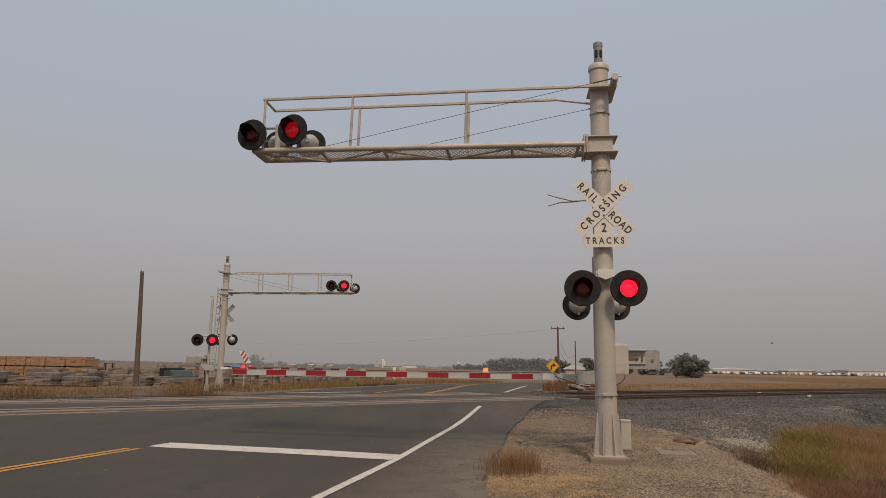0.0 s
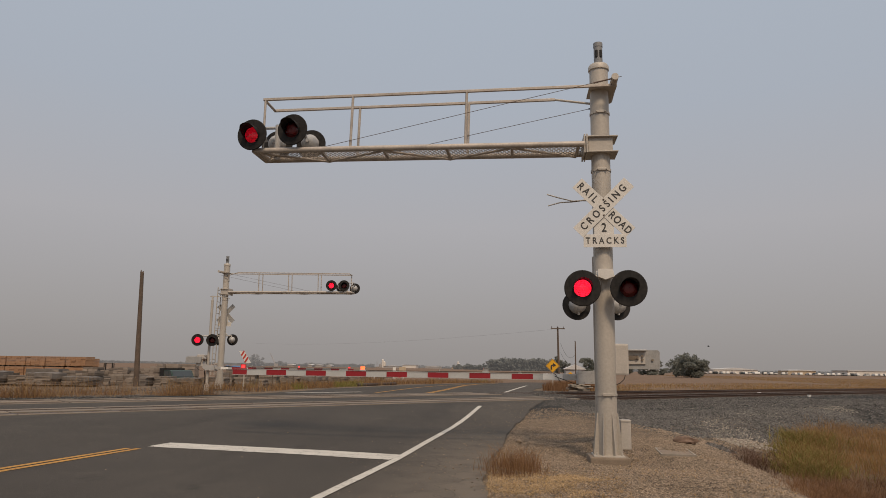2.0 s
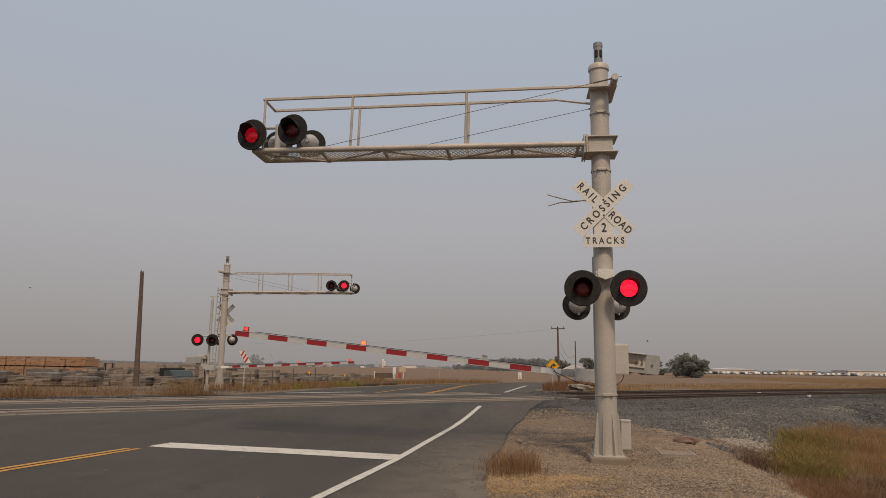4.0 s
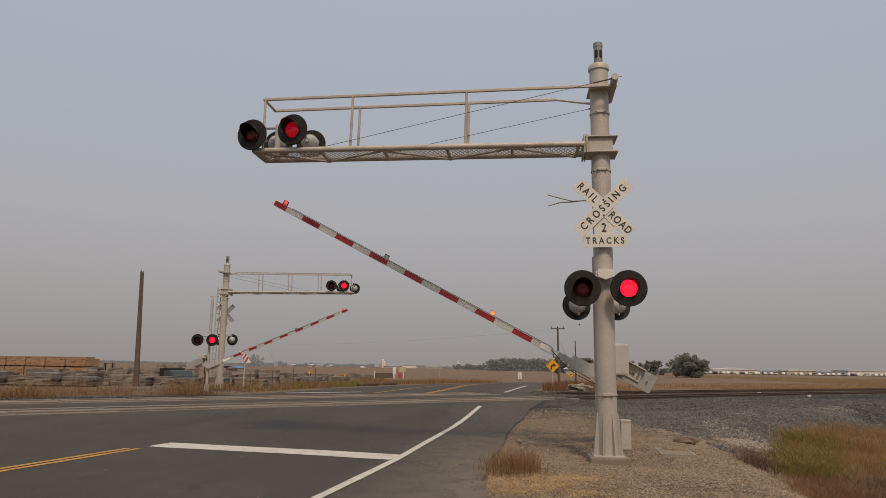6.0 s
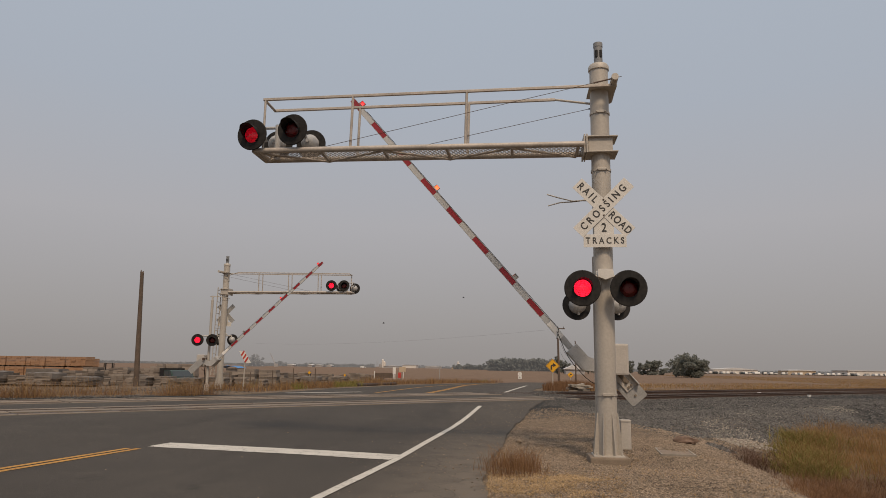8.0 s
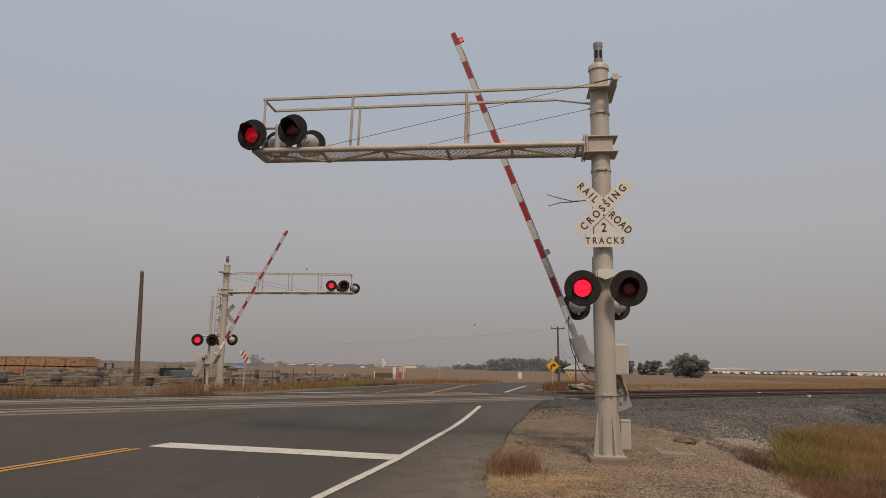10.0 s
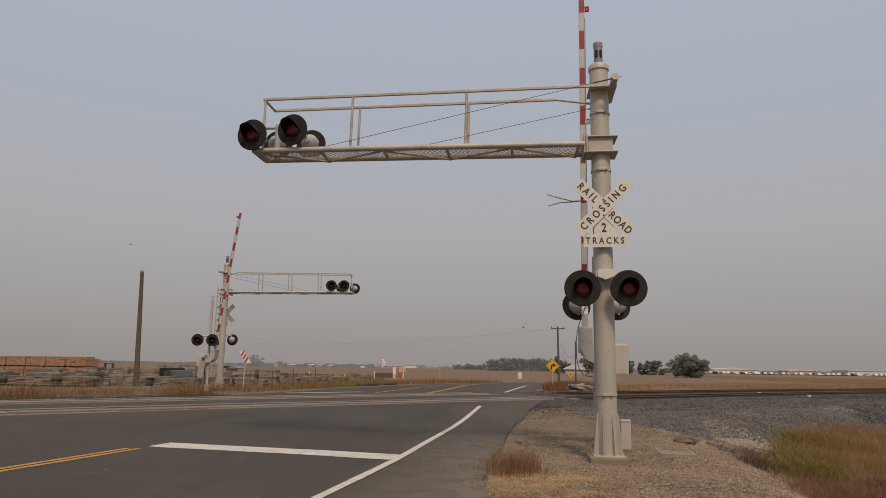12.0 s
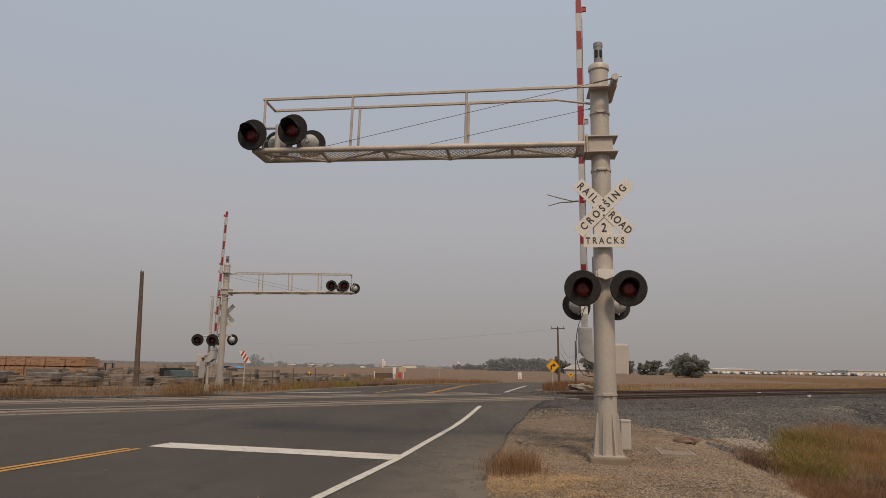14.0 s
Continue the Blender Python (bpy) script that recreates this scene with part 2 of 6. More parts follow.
# ---- lie of the land ----
TRACK_A, TRACK_DIR = Vector((-12.7, 16.2)), Vector((0.716, 0.698)).normalized()
TRACK_N = Vector((-TRACK_DIR.y, TRACK_DIR.x))
TRACK_Z, TRACK_LEN = 0.16, 54.6


def bow(s):
    if s < 0:
        return 0.0806 * s
    if s > TRACK_LEN:
        return -0.0806 * (s - TRACK_LEN)
    return 4.4 * (s / TRACK_LEN) * (1 - s / TRACK_LEN)


def track_point(s, across):
    """A point on the railway: s metres along the near rail, across metres beyond it."""
    d = (bow(s + 0.05) - bow(s - 0.05)) / 0.1
    t = (TRACK_DIR + TRACK_N * d).normalized()
    p = TRACK_A + TRACK_DIR * s + TRACK_N * bow(s)
    n = Vector((-t.y, t.x))
    return p + n * across, math.atan2(t.y, t.x)


def to_track(x, y):
    r = Vector((x, y)) - TRACK_A
    s = r.dot(TRACK_DIR)
    return s, r.dot(TRACK_N) - bow(s)


def smooth_step(a, b, v):
    v = min(1.0, max(0.0, (v - a) / (b - a)))      # a may be the larger
    return v * v * (3 - 2 * v)


def lump(x, y, sc, amp):
    return noise.noise((x * sc, y * sc, 3.7)) * amp


def road_right(y):
    pts = [(-30, -0.35), (8, -0.42), (10.5, -0.5), (17.2, -0.25), (24, 0.3), (31, 1.0), (38, 0.4), (46, 0.9), (55, 2.2), (66, 5.8), (78, 12.5), (88, 22.0), (96, 40.0)]
    for (a, u), (b, v) in zip(pts, pts[1:]):
        if y <= b:
            return u + (v - u) * max(0.0, (y - a) / (b - a))
    return pts[-1][1]


def road_left(y):
    s_line = TRACK_A.x + (y - TRACK_A.y) * 1.0 - 10.5
    if y < 29:
        return max(-46.0, min(-12.2, s_line))
    pts = [(29, -12.2), (42, -10.6), (52, -8.6), (62, -5.2), (72, 0.5), (82, 9.0), (92, 22.0), (100, 40.0)]
    for (a, u), (b, v) in zip(pts, pts[1:]):
        if y <= b:
            return u + (v - u) * max(0.0, (y - a) / (b - a))
    return pts[-1][1]


def road_z(x, y):
    s, n = to_track(x, y)
    up = smooth_step(-8, -1.0, n) * (1 - 0.5 * smooth_step(8, 30, n))
    return 0.145 * up


def on_road(x, y):
    return -30 < y < 72 and road_left(y) < x < road_right(y)


def ground_z(x, y):
    s, n = to_track(x, y)
    z = road_z(x, y) if abs(x) < 60 else 0.0
    if y > 110 or x < -80 or x > 120:
        return 0.0
    side = smooth_step(road_right(y) + 0.2, road_right(y) + 3.5, x)
    # ballast shoulder: level with the sleepers, then down into a shallow ditch
    if n < 0:
        bank = TRACK_Z - 0.17
        ditch = -0.6 * math.exp(-((n + 16.0) / 3.6) ** 2) * smooth_step(2.9, 5.2, x)
        z = z * (1 - side) + side * (bank * smooth_step(-6, -2.0, n) + 0.02)
        z += ditch
        if x > 2:
            z += 0.22 * math.exp(-((n + 9.8) / 1.6) ** 2) * smooth_step(3.5, 6.0, x)
    else:
        z = z * (1 - side) + side * (TRACK_Z - 0.17)
    if n > 8:
        z *= 1 - smooth_step(50, 100, y)
    z -= (0.5 + 0.22 * smooth_step(50, 52, y) * smooth_step(-31, -29, x) * smooth_step(-22, -24, x)) * smooth_step(39, 44, y) * smooth_step(-14.5, -19.0, x)
    z -= 0.09 * math.exp(-((x - 1.43) ** 2 + (y - 11.8) ** 2) / 1.5)
    z += (lump(x, y, 0.9, 0.035) + lump(x, y, 3.1, 0.015)) * (1 - smooth_step(45, 95, y))
    if on_road(x, y):
        z = road_z(x, y) - 0.06
    elif abs(x - road_right(y)) < 0.5:
        z = min(z, road_z(x, y) - 0.015)
    return z


def axis(lo, hi, step, out, grow=1.16):
    v = list(np.arange(lo, hi + 1e-6, step))
    d = step
    while v[-1] < out:
        d *= grow
        v.append(v[-1] + d)
    d = step
    while v[0] > -out:
        d *= grow
        v.insert(0, v[0] - d)
    return v


def sheet(name, xs, ys, height):
    me = bpy.data.meshes.new(name)
    nx = len(xs)
    me.from_pydata([(x, y, height(x, y)) for y in ys for x in xs], [],
                   [(j * nx + i, j * nx + i + 1, (j + 1) * nx + i + 1, (j + 1) * nx + i) for j in range(len(ys) - 1) for i in range(nx - 1)])
    for p in me.polygons:
        p.use_smooth = True
    return me


def ground_material():
    """Gravel by the railway, tan straw soil by the verge, brown ploughed land farther off."""
    m = bpy.data.materials.new("ground_soil_and_gravel")
    m.use_nodes = True
    n, l = m.node_tree.nodes, m.node_tree.links
    b = n["Principled BSDF"]
    b.inputs["Roughness"].default_value = 0.95
    b.inputs["Specular IOR Level"].default_value = 0.2
    tc = n.new("ShaderNodeTexCoord")

    def tex(kind, scale, det=6):
        t = n.new(kind)
        t.inputs["Scale"].default_value = scale
        if kind == "ShaderNodeTexNoise":
            t.inputs["Detail"].default_value = det
        l.new(tc.outputs["Object"], t.inputs["Vector"])
        return t

    def mixed(f, a, c):
        x = n.new("ShaderNodeMix")
        x.data_type = "RGBA"
        for key, v in (("Factor", f), ("A", a), ("B", c)):
            if isinstance(v, tuple):
                x.inputs[key].default_value = (*v, 1)
            else:
                l.new(v, x.inputs[key])
        return x.outputs["Result"]

    def ranged(v, a, c):
        r = n.new("ShaderNodeMapRange")
        r.inputs["From Min"].default_value, r.inputs["From Max"].default_value = a, c
        l.new(v, r.inputs["Value"])
        return r.outputs[0]

    big, mid, fine = tex("ShaderNodeTexNoise", 0.35), tex("ShaderNodeTexNoise", 3.0), tex("ShaderNodeTexNoise", 45.0)
    stone = tex("ShaderNodeTexVoronoi", 22.0)
    soil = mixed(ranged(mid.outputs["Fac"], 0.35, 0.65), (0.14, 0.096, 0.062), (0.24, 0.168, 0.106))
    # grit colour darkened as the shade in gaps between verge stones
    grit = mixed(ranged(stone.outputs["Color"], 0.2, 0.8), (0.045, 0.038, 0.031), (0.17, 0.142, 0.112))
    near = mixed(ranged(fine.outputs["Fac"], 0.4, 0.6), soil, grit)
    field = mixed(ranged(big.outputs["Fac"], 0.35, 0.65), (0.145, 0.097, 0.066), (0.195, 0.13, 0.087))
    sep = n.new("ShaderNodeSeparateXYZ")
    l.new(tc.outputs["Object"], sep.inputs[0])
    dot = n.new("ShaderNodeVectorMath")
    dot.operation = "DOT_PRODUCT"
    l.new(tc.outputs["Object"], dot.inputs[0])
    dot.inputs[1].default_value = (TRACK_N.x, TRACK_N.y, 0.0)
    wob = n.new("ShaderNodeMath")
    wob.operation = "MULTIPLY_ADD"
    l.new(mid.outputs["Fac"], wob.inputs[0])
    wob.inputs[1].default_value = 3.0
    spill = n.new("ShaderNodeMath")
    spill.operation = "ADD"
    l.new(dot.outputs["Value"], spill.inputs[0])
    by_x = n.new("ShaderNodeMapRange")
    by_x.inputs["From Min"].default_value, by_x.inputs["From Max"].default_value = 1.4, 4.2
    by_x.inputs["To Max"].default_value = 6.5
    l.new(sep.outputs["X"], by_x.inputs["Value"])
    l.new(by_x.outputs[0], spill.inputs[1])
    l.new(spill.outputs[0], wob.inputs[2])
    at0 = TRACK_A.dot(TRACK_N)
    bed = ranged(wob.outputs[0], at0 - 4.2, at0 - 2.6)
    bed_end = ranged(dot.outputs["Value"], at0 + 10.5, at0 + 9.0)
    both = n.new("ShaderNodeMath")
    both.operation = "MULTIPLY"
    l.new(bed, both.inputs[0])
    l.new(bed_end, both.inputs[1])
    # dark ballast grit, darkened further as painted shade between the stones
    gap_shade_grit = mixed(ranged(stone.outputs["Color"], 0.2, 0.8), (0.012, 0.0115, 0.011), (0.05, 0.047, 0.043))
    near = mixed(both.outputs[0], near, gap_shade_grit)
    far = ranged(sep.outputs["Y"], 48.0, 62.0)
    l.new(mixed(far, near, field), b.inputs["Base Color"])
    bp = n.new("ShaderNodeBump")
    bp.inputs["Strength"].default_value = 0.6
    bp.inputs["Distance"].default_value = 0.03
    l.new(stone.outputs["Distance"], bp.inputs["Height"])
    l.new(bp.outputs[0], b.inputs["Normal"])
    return m


M["ground"] = ground_material()
gxs, gys = axis(-6, 20, 0.2, 3500), axis(4, 46, 0.2, 3500)
ground = new("ground", sheet("ground", gxs, gys, ground_z))
ground.data.materials.append(M["ground"])
tagged(ground, "dry brown soil and gravel stretching to the horizon", "ground", kind="structure")

# road: one strip between its two edges, with a ragged right rim
ry = [-30 + 0.5 * k for k in range(205)]
cols = 26
rv, rf = [], []
for j, y in enumerate(ry):
    a, b = road_left(y), road_right(y) + lump(y, 2.0, 0.8, 0.12) + lump(y, 8.0, 3.0, 0.05)
    for i in range(cols):
        u = i / (cols - 1)
        x = a + (b - a) * (1 - (1 - u) ** 1.6)
        rv.append((x, y, road_z(x, y)))
for j in range(len(ry) - 1):
    for i in range(cols - 1):
        k = j * cols + i
        rf.append((k, k + 1, k + cols + 1, k + cols))
for j in range(len(ry) - 1):      # the worn rim drops to the soil
    k = j * cols + cols - 1
    x, y, z = rv[k]
    rv.append((x + 0.04, y, z - 0.09))
    if j:
        rf.append((k - cols, len(rv) - 2, len(rv) - 1, k))
rme = bpy.data.meshes.new("road")
rme.from_pydata(rv, [], rf)
rme.materials.append(M["asphalt"])
road = tagged(new("road", rme), "dark grey worn asphalt road leading over the tracks", "road", kind="structure")


def stripe(name, pts, width, mat, label, lift=0.006):
    """A painted line along pts, lying on the road."""
    bm = bmesh.new()
    rows = []
    dense = []
    for (x0, y0), (x1, y1) in zip(pts, pts[1:]):
        k = max(1, int(math.hypot(x1 - x0, y1 - y0) / 0.4))
        dense += [(x0 + (x1 - x0) * i / k, y0 + (y1 - y0) * i / k) for i in range(k)]
    dense.append(pts[-1])
    for i, (x, y) in enumerate(dense):
        x0, y0 = dense[max(0, i - 1)]
        x1, y1 = dense[min(len(dense) - 1, i + 1)]
        t = Vector((x1 - x0, y1 - y0)).normalized()
        w = width / 2 * (1 + lump(x, y, 1.7, 0.12))
        rows.append([bm.verts.new((x - t.y * e, y + t.x * e, road_z(x - t.y * e, y + t.x * e) + lift)) for e in (w, -w)])
    for a, b in zip(rows, rows[1:]):
        bm.faces.new((a[0], a[1], b[1], b[0]))
    return tagged(part(name, bm, mat), label, "road marking", kind="structure")


stripe("stop_line", [(-6.47, 12.17), (-3.5, 11.72), (-2.0, 11.40)], 0.66, "road_white", "wide worn white stop line across the lane", 0.007)
stripe("edge_line", [(-2.38, 4.0), (-2.25, 7.8), (-2.1, 9.5), (-1.96, 11.2), (-1.85, 13.6), (-1.67, 17.2), (-1.54, 20.5), (-1.42, 24.8)], 0.13, "road_white", "white edge line along the asphalt road", 0.010)
for dx in (-0.095, 0.095):
    stripe("centre_line", [(-7.75 + dx, 2.0), (-6.97 + dx, 8.9), (-6.60 + dx, 11.55)], 0.115, "road_yellow", "double yellow centre line on the asphalt road")
    stripe("centre_line", [(-4.7 + dx, 35.4), (-4.42 + dx, 41.6), (-4.36 + dx, 48.5), (-4.25 + dx, 54.0), (-3.7 + dx, 58.5), (-2.2 + dx, 63.5)], 0.12, "road_yellow", "double yellow centre line beyond the tracks")
stripe("centre_line", [(-7.2, 34.2), (-7.01, 39.0), (-6.66, 45.7), (-5.85, 52.5), (-4.75, 57.0), (-3.2, 61.5)], 0.14, "road_yellow", "yellow line beyond the tracks")
stripe("edge_line", [(-0.89, 38.4), (-0.26, 46.7), (0.45, 56.0)], 0.17, "road_white", "white edge line beyond the tracks")
stripe("stop_line", [(-11.0, 32.2), (-8.1, 35.4)], 0.4, "road_white", "worn white stop line beyond the tracks", 0.007)

# ---- railway: two tracks through concrete panels ----
GAUGE = 1.5
TRACKS = (0.0, 5.0)
RUN = (-40.0, 150.0)
CROSS = (-24.0, 20.5)      # stretch with panels


def rail_section():
    return [(-0.07, -0.17), (0.07, -0.17), (0.07, -0.155), (0.012, -0.13), (0.012, -0.045), (0.036, -0.035), (0.036, -0.004), (0.03, 0.0),
            (-0.03, 0.0), (-0.036, -0.004), (-0.036, -0.035), (-0.012, -0.045), (-0.012, -0.13), (-0.07, -0.155)]


def rail(across):
    bm = bmesh.new()
    rows = []
    s = RUN[0]
    while s <= RUN[1]:
        p, a = track_point(s, across)
        nx, ny = -math.sin(a), math.cos(a)
        rows.append([bm.verts.new((p.x + nx * u, p.y + ny * u, TRACK_Z + v)) for u, v in rail_section()])
        s += 2.5
    k = len(rail_section())
    for a, b in zip(rows, rows[1:]):
        for i in range(k):
            f = bm.faces.new((a[i], a[(i + 1) % k], b[(i + 1) % k], b[i]))
            if i == 7:
                f.material_index = 1
    ob = part("rail", bm, "rail")
    ob.data.materials.append(M["rail_top"])
    return tagged(ob, "rusty brown steel rail with a worn bright head", "rail", group="rails of the railway")


for tr in TRACKS:
    rail(tr)
    rail(tr + GAUGE)


def panel_mesh(w, length=2.38):
    bm = bmesh.new()
    box(bm, (0, 0, -0.06), (length, w, 0.12), bevel=0.012)
    me = bpy.data.meshes.new("panel")
    bm.to_mesh(me)
    bm.free()
    me.materials.append(M["panel"])
    return me


crossing = thing("crossing_deck", Matrix.Identity(4), "tan concrete panels laid between and beside the rails", "crossing deck", kind="structure")
gauge_me, field_me = panel_mesh(0.66), panel_mesh(0.26)
s = CROSS[0]
k = 0
while s < CROSS[1]:
    for tr in TRACKS:
        for off, me in ((GAUGE / 2, gauge_me), (-0.34, field_me), (GAUGE + 0.34, field_me)):
            p, a = track_point(s + 1.2, tr + off)
            piece("panel", me, crossing, Matrix.Translation((p.x, p.y, TRACK_Z + 0.002 + random.uniform(-0.006, 0.006))) @ Matrix.Rotation(a, 4, "Z") @ pose(0, 0, 0, random.uniform(-0.3, 0.3)))
    s += 2.42
tie_bm = bmesh.new()
box(tie_bm, (0, 0, -0.09), (0.23, 2.6, 0.18), bevel=0.01)
tie_me = bpy.data.meshes.new("tie")
tie_bm.to_mesh(tie_me)
tie_bm.free()
tie_me.materials.append(M["tie"])
for tr in TRACKS:
    bed = thing("track_bed", Matrix.Identity(4), "dark creosoted wooden sleepers half sunk in grey ballast", "sleepers", group="tracks")
    s = CROSS[1] + 0.6
    while s < 90:
        p, a = track_point(s, tr + GAUGE / 2)
        piece("sleeper", tie_me, bed, Matrix.Translation((p.x, p.y, TRACK_Z - 0.165 + random.uniform(-0.01, 0.01))) @ Matrix.Rotation(a + random.uniform(-0.02, 0.02), 4, "Z"))
        s += 0.56

# ---- crossing signals ----
LAMP_KEYS = []      # (insert, True for the one that is lit first, its place, 2 where changes come late)
GATES = []          # (arm, pivot pose, rows)


def led_insert(parent, m, r, lit_mat="led"):
    """The lamp's turning light: bright diodes on its face, a plain red dish on its back."""
    bm = bmesh.new()
    lathe(bm, [(r, -0.004), (r, 0.012)], 28)
    face = [v for v in bm.verts if v.co.y < 0]
    bm.faces.new(face)
    lathe(bm, [(r, 0.012), (r * 0.8, 0.03), (r * 0.45, 0.05), (0.01, 0.058)], 28)
    ob = part("lamp_insert", bm, "socket", parent, "red diode board of the lamp", m)
    rings = 9
    step = r * 0.97 / (rings + 0.5)
    bm2 = bmesh.new()
    for ring in range(rings + 1):
        count = max(1, 6 * ring)
        for i in range(count):
            a0 = 2 * math.pi * i / count
            x, z = ring * step * math.cos(a0), ring * step * math.sin(a0)
            bm2.faces.new([bm2.verts.new((x + step * 0.42 * math.cos(q), -0.0065, z + step * 0.42 * math.sin(q))) for q in (0.3, 1.35, 2.39, 3.44, 4.49, 5.54)])
    for f in bm2.faces:
        f.normal_update()
    me = bpy.data.meshes.new("diodes")
    bm2.to_mesh(me)
    bm2.free()
    me.materials.append(M[lit_mat])
    bmj = bmesh.new()
    bmj.from_mesh(ob.data)
    k = len(bmj.faces)
    bmj.from_mesh(me)
    bmj.faces.ensure_lookup_table()
    for f in bmj.faces[k:]:
        f.material_index = 1
    bmj.to_mesh(ob.data)
    bmj.free()
    ob.data.materials.append(M[lit_mat])
    bpy.data.meshes.remove(me)
    return ob


def signal_lamp(parent, m, first, big=0.305, lens=0.152, turns=True, lit="led", lag=0):
    """One flashing lamp: round black board, hood, red lens and an aluminium case behind; it faces -y."""
    bm = bmesh.new()
    lathe(bm, [(lens, -0.004), (big - 0.012, -0.004), (big, 0.004), (big, 0.014), (big - 0.012, 0.018), (lens, 0.018)], 40)
    lamp = part("signal_lamp", bm, "black", parent, "round black board of a flashing lamp", m)
    bm = bmesh.new()
    lathe(bm, [(0.165, 0.02), (0.165, 0.12), (0.12, 0.2), (0.06, 0.235), (0.005, 0.24)], 28)
    rod(bm, (0, 0.2, 0.0), (0, 0.27, 0.0), 0.035, 12)
    box(bm, (0, 0.10, -0.18), (0.03, 0.05, 0.05), bevel=0.006)
    part("lamp_case", bm, "alu", lamp, "grey cast aluminium case", smooth=True)
    # unseen cup, added to block glow leaking past the turned diode board
    bm = bmesh.new()
    lathe(bm, [(0.151, 0.012), (0.151, 0.11), (0.11, 0.18), (0.002, 0.19)], 28)
    part("lamp_cup", bm, "dark", lamp, "black cup added inside the lamp to block stray glow")
    # hood: long on top, cut back below
    bm = bmesh.new()
    inner, outer = [], []
    seg = 30
    for k in range(seg + 1):
        a = radians(-55) + radians(290) * k / seg
        c, s_ = math.cos(a), math.sin(a)
        reach = 0.035 + 0.22 * smooth_step(-0.45, 0.85, s_)
        inner.append([bm.verts.new((lens * c, y, lens * s_ * 1.0)) for y in (-0.004, -reach)])
        outer.append([bm.verts.new(((lens + 0.006) * c, y, (lens + 0.006) * s_)) for y in (-0.004, -reach)])
    for a, b in zip(range(seg), range(1, seg + 1)):
        bm.faces.new((inner[a][0], inner[b][0], inner[b][1], inner[a][1]))
        bm.faces.new((outer[a][0], outer[a][1], outer[b][1], outer[b][0]))
        bm.faces.new((inner[a][1], inner[b][1], outer[b][1], outer[a][1]))
    part("hood", bm, "black", lamp, "black metal hood over the lens", smooth=False)
    bm = bmesh.new()
    lathe(bm, [(lens, 0.0), (lens * 0.7, -0.018), (lens * 0.35, -0.028), (0.001, -0.031)], 28)
    pane = part("lens", bm, "lens", lamp, "round red lens", smooth=True)
    pane.visible_shadow = False
    if turns:
        LAMP_KEYS.append((led_insert(lamp, pose(0, 0.02, 0), 0.150, lit), first, pose(0, 0.02, 0), lag))
    else:
        led_insert(lamp, pose(0, 0.035, 0, 0, 0, 180), 0.150)
    return lamp


def crossbuck(parent, y):
    """Two crossed boards and the two small plates under them, lettered on the -y side."""
    for tilt, name in ((45, "crossbuck_blade"), (-45, "crossbuck_blade")):
        bm = bmesh.new()
        box(bm, (0, 0, 0), (1.25, 0.005, 0.235), bevel=0.002)
        yy = y - (0.012 if tilt == 45 else 0.0)
        m = pose(0, yy, 4.21) @ pose(0, 0, 0, 0, -tilt, 0)
        blade = part(name, bm, "white_paint", parent, "weathered white crossbuck board", m)
        bm = bmesh.new()
        box(bm, (0, 0.005, 0), (1.245, 0.004, 0.23))
        part("blade_back", bm, "grey_metal", blade, "bare grey back of the board")
        if tilt == 45:
            words("lettering", "CROSSING", 0.178, "letter", blade, pose(0, -0.005, 0, 90, 0, 0), "black lettering", spread=1.62)
            for dx in (-0.098, 0.098):
                b2 = bmesh.new()
                lathe(b2, [(0.016, -0.002), (0.014, -0.014), (0.002, -0.016)], 12, pose(dx, 0, dx))
                part("bolt", b2, "rail", blade)
        else:
            words("lettering", "RAIL", 0.178, "letter", blade, pose(-0.375, -0.005, 0, 90, 0, 0), "black lettering", spread=1.5)
            words("lettering", "ROAD", 0.178, "letter", blade, pose(0.385, -0.005, 0, 90, 0, 0), "black lettering", spread=1.2)
    bm = bmesh.new()
    prism(bm, [(-0.165, 3.72), (0.165, 3.72), (0.165, 3.98), (0.07, 4.08), (-0.07, 4.08), (-0.165, 3.98)], y + 0.006, y + 0.011)
    plate = part("number_plate", bm, "white_paint", parent, "white plate with the count of tracks")
    words("lettering", "2", 0.215, "letter", plate, pose(0, y + 0.003, 3.85, 90), "black lettering")
    bm = bmesh.new()
    box(bm, (0.01, y - 0.004, 3.625), (0.72, 0.005, 0.225), bevel=0.002)
    plate = part("tracks_plate", bm, "white_paint", parent, "white plate under the crossbuck")
    words("lettering", "TRACKS", 0.152, "letter", plate, pose(0.01, y - 0.009, 3.625, 90), "black lettering", spread=1.55)


